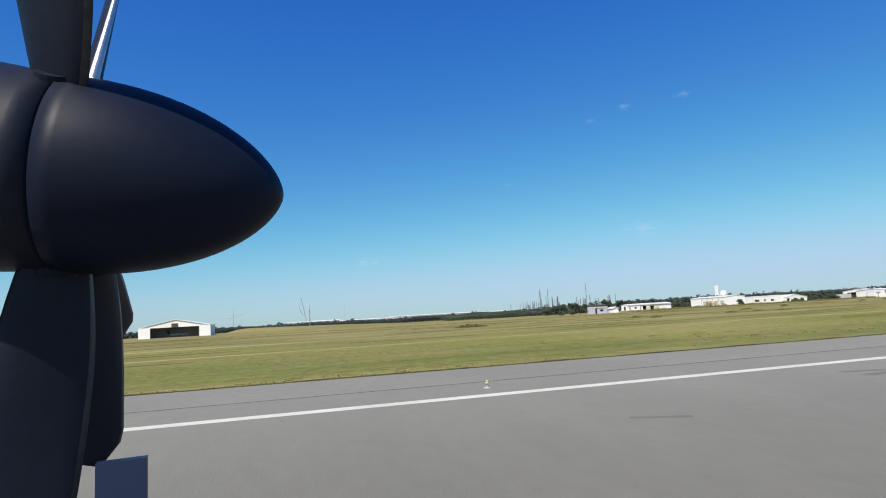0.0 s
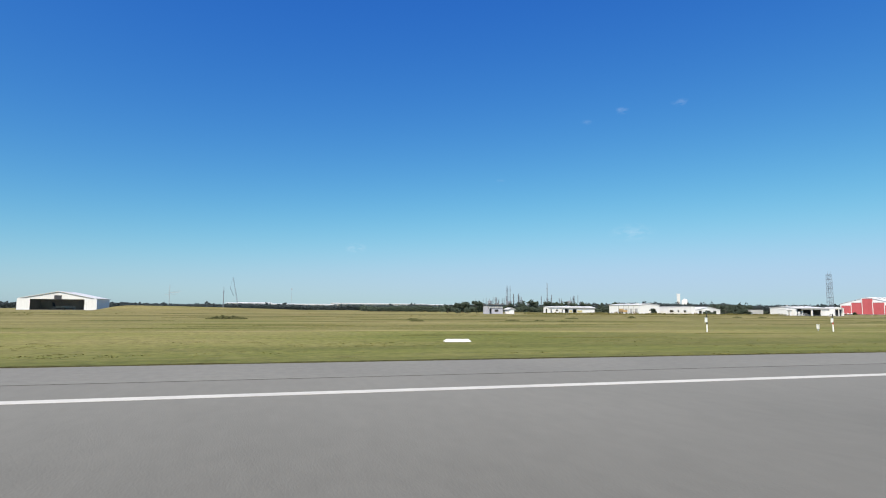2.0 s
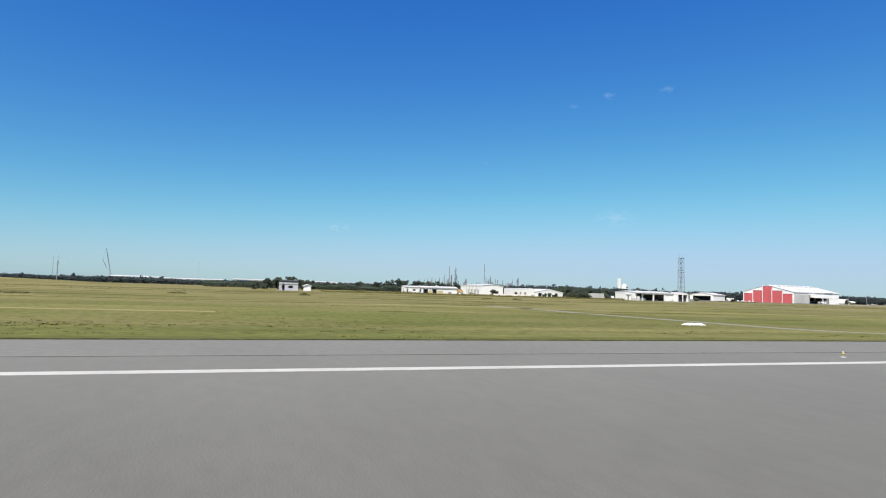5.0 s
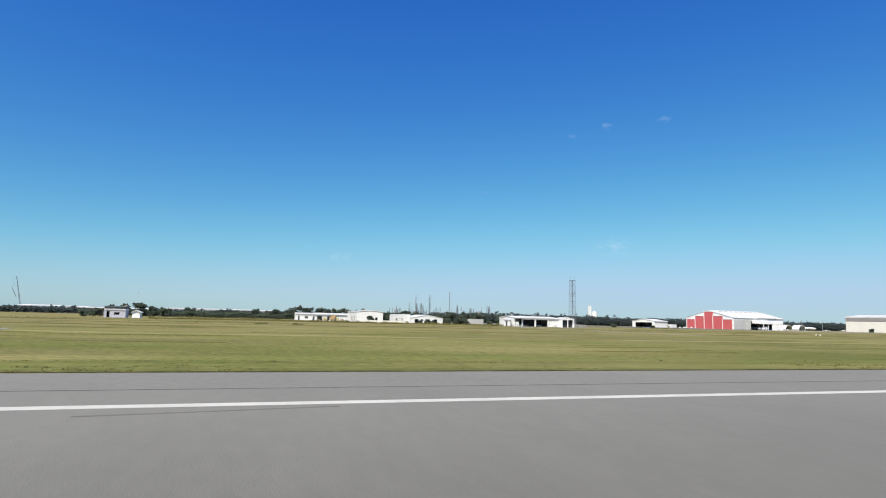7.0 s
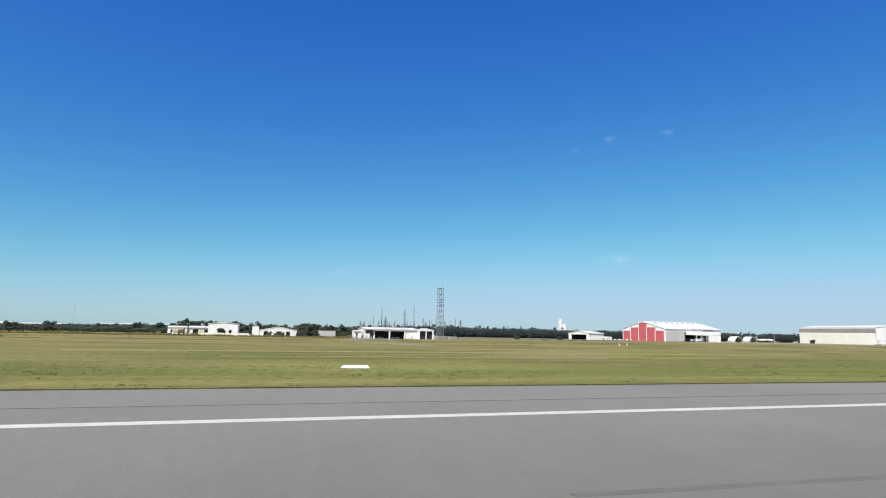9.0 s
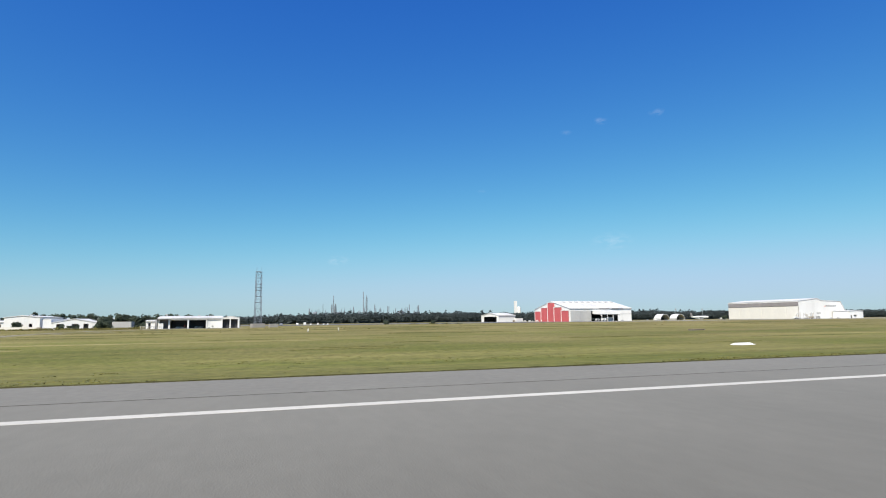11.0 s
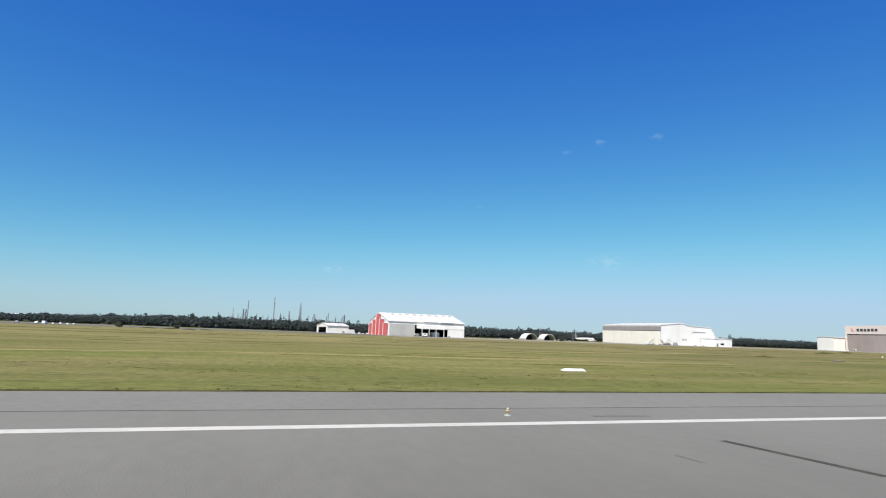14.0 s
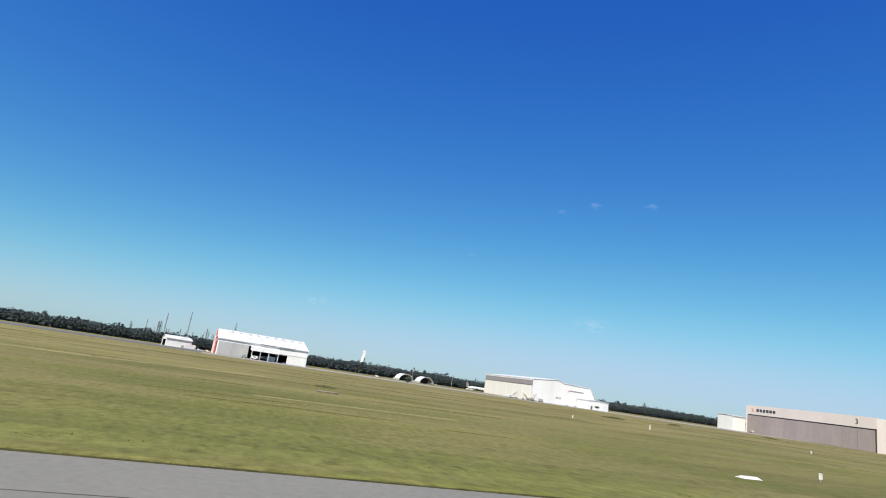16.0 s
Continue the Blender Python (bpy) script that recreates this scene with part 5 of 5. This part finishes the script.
def tree(x, y, h, spread, label="dark green gum tree with an uneven crown", group="trees by the workshops"):
    top = thing("tree", pose(x, y, 0.02, 0, 0, float(tree_rng.uniform(0, 360))), label, "tree", group)
    b = rod((0, 0, 0), (0.1 * spread, 0, h * 0.5), 0.07 * spread + 0.06, 0.05 * spread + 0.04, 8)
    for k in range(5):
        a = 2 * math.pi * k / 5 + float(tree_rng.uniform(-0.4, 0.4))
        rod((0.1 * spread, 0, h * (0.32 + 0.03 * k)), (spread * 0.6 * math.cos(a), spread * 0.6 * math.sin(a), h * float(tree_rng.uniform(0.6, 0.85))), 0.05 * spread, 0.015 * spread + 0.01, 6, b)
    part("trunk", b, M_BARK, top, "tapered trunk with limbs")
    cs, rs = [], []
    lobes = [(spread * 0.55 * math.cos(a), spread * 0.55 * math.sin(a), h * z, spread * q) for a, z, q in zip(tree_rng.uniform(0, 6.28, 12), tree_rng.uniform(0.22, 0.84, 12), tree_rng.uniform(0.32, 0.55, 12))]
    for lx, ly, lz, lr in lobes:
        d = tree_rng.normal(size=(44, 3))
        d /= np.linalg.norm(d, axis=1)[:, None]
        d *= tree_rng.uniform(0.35, 1.05, (44, 1)) * lr
        for q in d:
            cs.append((lx + q[0], ly + q[1], max(h * 0.07 + 0.1, lz + q[2] * 0.8)))
            rs.append(float(tree_rng.uniform(0.10, 0.20)) * lr + 0.07)
    me = clumps("crown", np.array(cs), np.array(rs), tree_rng, 0.4)
    me.materials.append(M_LEAF)
    ob = new("crown", me)
    ob.parent = top
    return top


for x, y, h, s in ((243, 232, 4.6, 2.8), (247.5, 236, 5.2, 3.2), (252, 233, 4.4, 2.6), (256, 238, 5.6, 3.4), (260, 236, 5.2, 3.0), (239, 240, 4.2, 2.4), (231.9, 225.2, 1.9, 1.1), (258, 216.5, 1.8, 1.2),
                   (194, 330, 8.0, 3.4), (190, 338, 7.4, 3.0), (198, 336, 7.2, 3.0), (203.5, 330, 8.0, 2.8), (207.5, 333, 6.6, 2.8), (213, 332, 7.3, 3.4), (218, 328, 7.0, 3.2), (223, 331, 6.5, 3.0), (229.7, 330, 7.2, 3.2), (234, 333, 6.6, 2.8), (241, 329, 6.2, 2.8), (249.5, 331, 6.9, 3.0), (254, 330, 7.0, 3.0), (260, 334, 6.6, 3.2),
                   (190.5, 336, 5.6, 2.8), (187, 330, 5.2, 2.6), (180, 331, 5.8, 2.4), (176.7, 330, 5.3, 2.6), (169.3, 330, 5.2, 2.4), (164, 334, 4.6, 2.6), (159.5, 330, 4.5, 2.4), (155.5, 331, 4.9, 2.0), (151.5, 330, 5.0, 1.8),
                   (114, 246, 3.6, 2.0), (118, 245, 4.8, 2.4), (122.5, 247, 5.3, 2.6), (127.5, 246, 5.5, 2.6), (132, 248, 4.6, 2.2), (214.6, 239.8, 2.7, 1.6), (236.4, 224.6, 1.5, 1.0), (242.9, 224, 2.6, 1.6), (245.2, 219, 2.4, 2.0), (248.6, 217.6, 2.6, 2.2), (252, 220, 2.6, 1.8), (234.2, 225, 1.4, 0.9),
                   (140, 300, 4.8, 3.0), (132, 280, 4.4, 2.8), (116.5, 226, 2.4, 1.6), (113, 229, 2.0, 1.4), (226, 272, 4.0, 2.4), (234, 276, 4.6, 3.0), (268, 252, 4.8, 3.0), (276, 246, 5.0, 3.0), (352.0, 270, 2.0, 1.6), (374.0, 266, 1.5, 1.3), (569, 290, 3.4, 1.7)):
    tree(x, y, h, s)

# far woods: one belt of many crowns
def belt_height(x):
    base = float(np.interp(x, (-100, 60, 110, 185, 215, 290, 340, 420, 560), (5.0, 4.6, 5.2, 5.4, 6.2, 7.0, 8.7, 9.3, 9.2)))
    return base * (1 + 0.22 * noise.noise(Vector((x * 0.021, 3.1, 0))) + 0.12 * noise.noise(Vector((x * 0.08, 7.7, 0))))


cs, rs = [], []
for row, yy in enumerate((451, 458, 467)):
    x = -420.0
    while x < 1560:
        x += float(tree_rng.uniform(1.4, 3.2))
        hgt = belt_height(x) * float(tree_rng.uniform(0.86, 1.02)) * (0.85 + 0.08 * row)
        if tree_rng.uniform(0, 1) < 0.05:
            hgt *= float(tree_rng.uniform(1.10, 1.28))
        sp = float(tree_rng.uniform(1.5, 2.9))
        k = 42
        a_, e_, q_ = tree_rng.uniform(0, 2 * math.pi, k), tree_rng.uniform(-0.9, 1.0, k), tree_rng.uniform(0.55, 1.0, k)
        flat_ = np.sqrt(np.maximum(0.0, 1 - e_ ** 2)) * q_ * sp
        mid_, tall_ = hgt * 0.60, hgt * 0.40
        cs += list(zip(x + flat_ * np.cos(a_), yy + flat_ * np.sin(a_), mid_ + e_ * q_ * tall_ - 0.3))
        rs += list(tree_rng.uniform(0.26, 0.68, k))
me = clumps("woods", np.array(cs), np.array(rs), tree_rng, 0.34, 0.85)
me.materials.append(M_LEAF_HAZED)
tagged(new("far_woods", me), "dense dark belt of trees on the horizon, haze in its colour", "trees", kind="stuff")
# leafy sheet added to fill dark gaps between crowns, same haze in its colour
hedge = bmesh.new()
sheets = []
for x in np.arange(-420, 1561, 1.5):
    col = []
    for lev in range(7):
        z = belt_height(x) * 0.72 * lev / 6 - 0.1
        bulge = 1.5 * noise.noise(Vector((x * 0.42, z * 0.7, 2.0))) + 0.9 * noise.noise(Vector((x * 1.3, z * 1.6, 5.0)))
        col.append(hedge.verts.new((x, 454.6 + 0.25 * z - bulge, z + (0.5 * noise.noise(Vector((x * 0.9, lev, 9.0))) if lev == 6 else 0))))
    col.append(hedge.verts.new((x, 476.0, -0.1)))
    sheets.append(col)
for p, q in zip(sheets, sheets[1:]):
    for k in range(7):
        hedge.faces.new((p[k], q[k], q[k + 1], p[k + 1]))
solid("undergrowth", hedge, M_LEAF_HAZED, "dark undergrowth inside the tree belt", "trees", kind="stuff")

# thicket behind the workshops
cs, rs = [], []
for k in range(11000):
    x, y = float(tree_rng.uniform(88, 268)), float(tree_rng.uniform(322, 340))
    top = 2.6 + 1.6 * noise.noise(Vector((x * 0.09, y * 0.1, 6.0))) + 0.9 * noise.noise(Vector((x * 0.35, y * 0.3, 8.0)))
    cs.append((x, y, max(0.15, top * float(tree_rng.uniform(0, 1)) ** 0.6)))
    rs.append(float(tree_rng.uniform(0.18, 0.45)))
me = clumps("thicket", np.array(cs), np.array(rs), tree_rng, 0.35, 0.8)
me.materials.append(M_LEAF)
tagged(new("thicket", me), "dark green thicket of shrubs behind the workshops", "shrubs", kind="stuff")

# rough growth in front of the workshops
cs, rs = [], []
for k in range(7000):
    x, y = float(tree_rng.uniform(136, 262)), float(tree_rng.uniform(207, 215))
    up = 0.5 + 0.7 * noise.noise(Vector((x * 0.11, y * 0.2, 3.0))) + 0.35 * noise.noise(Vector((x * 0.7, y * 0.3, 1.0)))
    if up < 0.12:
        continue
    cs.append((x, y, up * float(tree_rng.uniform(0.1, 1.0))))
    rs.append(float(tree_rng.uniform(0.07, 0.20)))
me = clumps("rough_growth", np.array(cs), np.array(rs), tree_rng, 0.4, 0.7)
me.materials.append(M_SCRUB)
tagged(new("rough_growth", me), "uncut dry grass and weeds before the workshops", "weeds", kind="stuff")

# low scrub at the far edge of the strip
cs, rs = [], []
for k in range(3600):
    x = float(tree_rng.uniform(-160, 900))
    y = float(tree_rng.uniform(120, 205) if x < 330 else tree_rng.uniform(130, 280))
    if noise.noise(Vector((x * 0.02, y * 0.06, 1.3))) < 0.05:
        continue
    cs.append((x, y, mound(x, y) + 0.06))
    rs.append(float(tree_rng.uniform(0.08, 0.26)))
me = clumps("scrub", np.array(cs), np.array(rs), tree_rng, 0.4, 0.35)
me.materials.append(M_SCRUB)
tagged(new("scrub", me), "patches of rough dry scrub and tall grass", "scrub", kind="stuff")


def bush(x, y, w, h):
    k = int(140 + w * 70)
    a, q = tree_rng.uniform(0, 2 * math.pi, k), tree_rng.uniform(0, 1, k) ** 0.6
    lump = np.array([0.55 + 0.45 * noise.noise(Vector((x + w * 0.5 * math.cos(t) * r * 1.7, y, 4.0))) for t, r in zip(a, q)])
    c = np.c_[w * 0.5 * q * np.cos(a), w * 0.28 * q * np.sin(a), h * lump * tree_rng.uniform(0.05, 0.9, k) * (1.05 - q ** 2)]
    me_ = clumps("bush", c, tree_rng.uniform(0.07, 0.17, k) * max(1.0, h * 1.1), tree_rng, 0.4, 0.7)
    me_.materials.append(M_BUSH)
    ob = new("bush", me_)
    ob.matrix_world = pose(x, y, 0.03 + mound(x, y))
    tagged(ob, "low dark green bush in rough grass", "bush", "low bushes")


for b in ((32.5, 103, 6.4, 0.95), (61.2, 88, 2.0, 0.4), (62.5, 96, 2.4, 0.5), (77.6, 89, 2.4, 0.35), (81.5, 87.1, 1.8, 0.35), (84.8, 84.5, 2.6, 0.35), (491.6, 84, 3.2, 0.35), (364, 264, 5.0, 0.7), (372.5, 263, 6.0, 0.8), (379.5, 263, 5.0, 0.6), (385.5, 262, 4.0, 0.5), (122.5, 122, 2.2, 0.9), (100, 110, 3.0, 0.4), (170.1, 139.8, 3.0, 0.5), (178, 138.6, 2.6, 0.5), (590, 150, 8.0, 0.8), (640, 180, 6.0, 0.8), (700, 190, 9, 0.8)):
    bush(*b)

# grass blades along the pavement edge and rough tufts beyond
def blades(name, label, xs, ys, hs, wide, lean, mat):
    k = len(xs)
    a = grass_rng.uniform(0, 2 * math.pi, k)
    dx, dy = np.cos(a) * wide, np.sin(a) * wide
    lx, ly = grass_rng.normal(0, lean, k) * hs, grass_rng.normal(0, lean, k) * hs
    z = np.array([lie(y) for y in ys])
    v = np.stack([np.stack([xs - dx, ys - dy, z], 1), np.stack([xs + dx, ys + dy, z], 1), np.stack([xs + lx, ys + ly, z + hs], 1)], 1)
    me_ = bpy.data.meshes.new(name)
    me_.from_pydata(v.reshape(-1, 3).tolist(), [], np.arange(3 * k).reshape(-1, 3).tolist())
    me_.materials.append(mat)
    tagged(new(name, me_), label, "grass", kind="stuff")


# low rows of taller, darker grass that the mower left along the strip
M_TUSSOCK = material("coarse_grass", (0.098, 0.099, 0.026), 0.95, second=(0.165, 0.148, 0.052), scale=0.5, fine=3.0, fine_amount=0.35, spec=0.1)
M_TALL = material("taller_grass", (0.080, 0.082, 0.020), 0.95, second=(0.118, 0.108, 0.036), scale=0.35, fine=3.0, fine_amount=0.45, spec=0.1)
row_rng = np.random.default_rng(33)
tall = bmesh.new()
for k in range(330):
    y0 = 36 + 150 * float(row_rng.uniform(0, 1)) ** 1.2
    x0 = float(row_rng.uniform(-90, 800))
    long_, wide_ = float(row_rng.uniform(3, 14)) * (0.5 + y0 / 60), float(row_rng.uniform(0.12, 0.75)) * (0.5 + (y0 / 60) ** 2)
    slant = float(row_rng.normal(0, 0.02))
    line = []
    for j in range(15):
        u = j / 14
        x = x0 + long_ * u
        h = wide_ * math.sin(math.pi * min(0.985, max(0.015, u))) * (0.65 + 0.6 * noise.noise(Vector((x * 0.6, k, 0))))
        y = y0 + slant * long_ * u + 0.25 * noise.noise(Vector((x * 0.25, k, 5)))
        h = max(0.02, h)
        line.append([tall.verts.new((x, y - h, lie(y - h) - 0.02)), tall.verts.new((x, y, lie(y) + 0.045 + 0.05 * min(1.0, h))), tall.verts.new((x, y + h, lie(y + h) - 0.02))])
    for p, q in zip(line, line[1:]):
        tall.faces.new((p[0], q[0], q[1], p[1]))
        tall.faces.new((p[1], q[1], q[2], p[2]))
solid("tall_grass", tall, M_TALL, "uneven streaks of taller darker grass on the strip", "grass", kind="stuff", smooth=True)

# turf lip where grass meets shoulder, uneven along its length, edge shadow painted in
M_LIP_SHADE = material("painted_lip_shade", (0.045, 0.044, 0.018), 0.95, second=(0.075, 0.070, 0.028), scale=0.8, fine=6.0, fine_amount=0.4, spec=0.1)
lip = bmesh.new()
lip_rows = []
for x in np.arange(-60, 620, 0.35):
    wob = 0.05 * noise.noise(Vector((x * 0.3, 0, 0))) + 0.035 * noise.noise(Vector((x * 1.3, 3, 0)))
    rise = 0.018 + 0.014 * noise.noise(Vector((x * 0.7, 7, 0))) + 0.010 * noise.noise(Vector((x * 2.6, 9, 0)))
    if 147.4 < x < 151.3:
        rise = -0.05
    y = 13.63 + wob
    lip_rows.append([lip.verts.new((x, y, RUNWAY - 0.03)), lip.verts.new((x, y + 0.012, RUNWAY + rise)), lip.verts.new((x, y + 0.08, RUNWAY + rise)), lip.verts.new((x, y + 0.30, RUNWAY - 0.06))])
for p, q in zip(lip_rows, lip_rows[1:]):
    for k in range(3):
        lip.faces.new((p[k], q[k], q[k + 1], p[k + 1]))
solid("trim", lip, M_LIP_SHADE, "ragged turf lip along the shoulder, painted dark as edge shadow", "turf edge", kind="structure")

grass_rng = np.random.default_rng(21)
k = 90000
xs = grass_rng.uniform(-30, 560, k)
ys = 13.68 + np.abs(grass_rng.normal(0, 0.22, k)) + 0.06 * np.sin(xs * 1.4) + 0.07 * np.sin(xs * 0.37 + 1)
clear = (xs < 147.2) | (xs > 151.6)
xs, ys = xs[clear], ys[clear]
blades("grass_edge", "ragged fringe of grass blades along the shoulder", xs, ys, grass_rng.uniform(0.015, 0.04, len(xs)), 0.010, 0.8, M_BLADES)

# coarse tussocks on the bank beside the shoulder, gathered in drifts
cx, cy = grass_rng.uniform(-30, 590, 26000), 13.9 + 24 * grass_rng.uniform(0, 1, 26000) ** 1.5
keep = np.array([noise.noise(Vector((x * 0.10, y * 0.22, 4.0))) + 0.55 * noise.noise(Vector((x * 0.7, y * 0.7, 7.0))) > 0.16 for x, y in zip(cx, cy)])
keep &= (cx < 146.5) | (cx > 152.5)
cx, cy = cx[keep], cy[keep]
size = grass_rng.uniform(0.05, 0.17, len(cx))
xs = np.repeat(cx, 9) + grass_rng.normal(0, 1, 9 * len(cx)) * np.repeat(size, 9)
ys = np.maximum(13.75, np.repeat(cy, 9) + grass_rng.normal(0, 1, 9 * len(cx)) * np.repeat(size, 9))
blades("tussocks", "coarse darker tussocks scattered over the mown bank", xs, ys, np.repeat(size, 9) * grass_rng.uniform(0.14, 0.30, len(xs)), 0.045, 2.0, M_TUSSOCK)
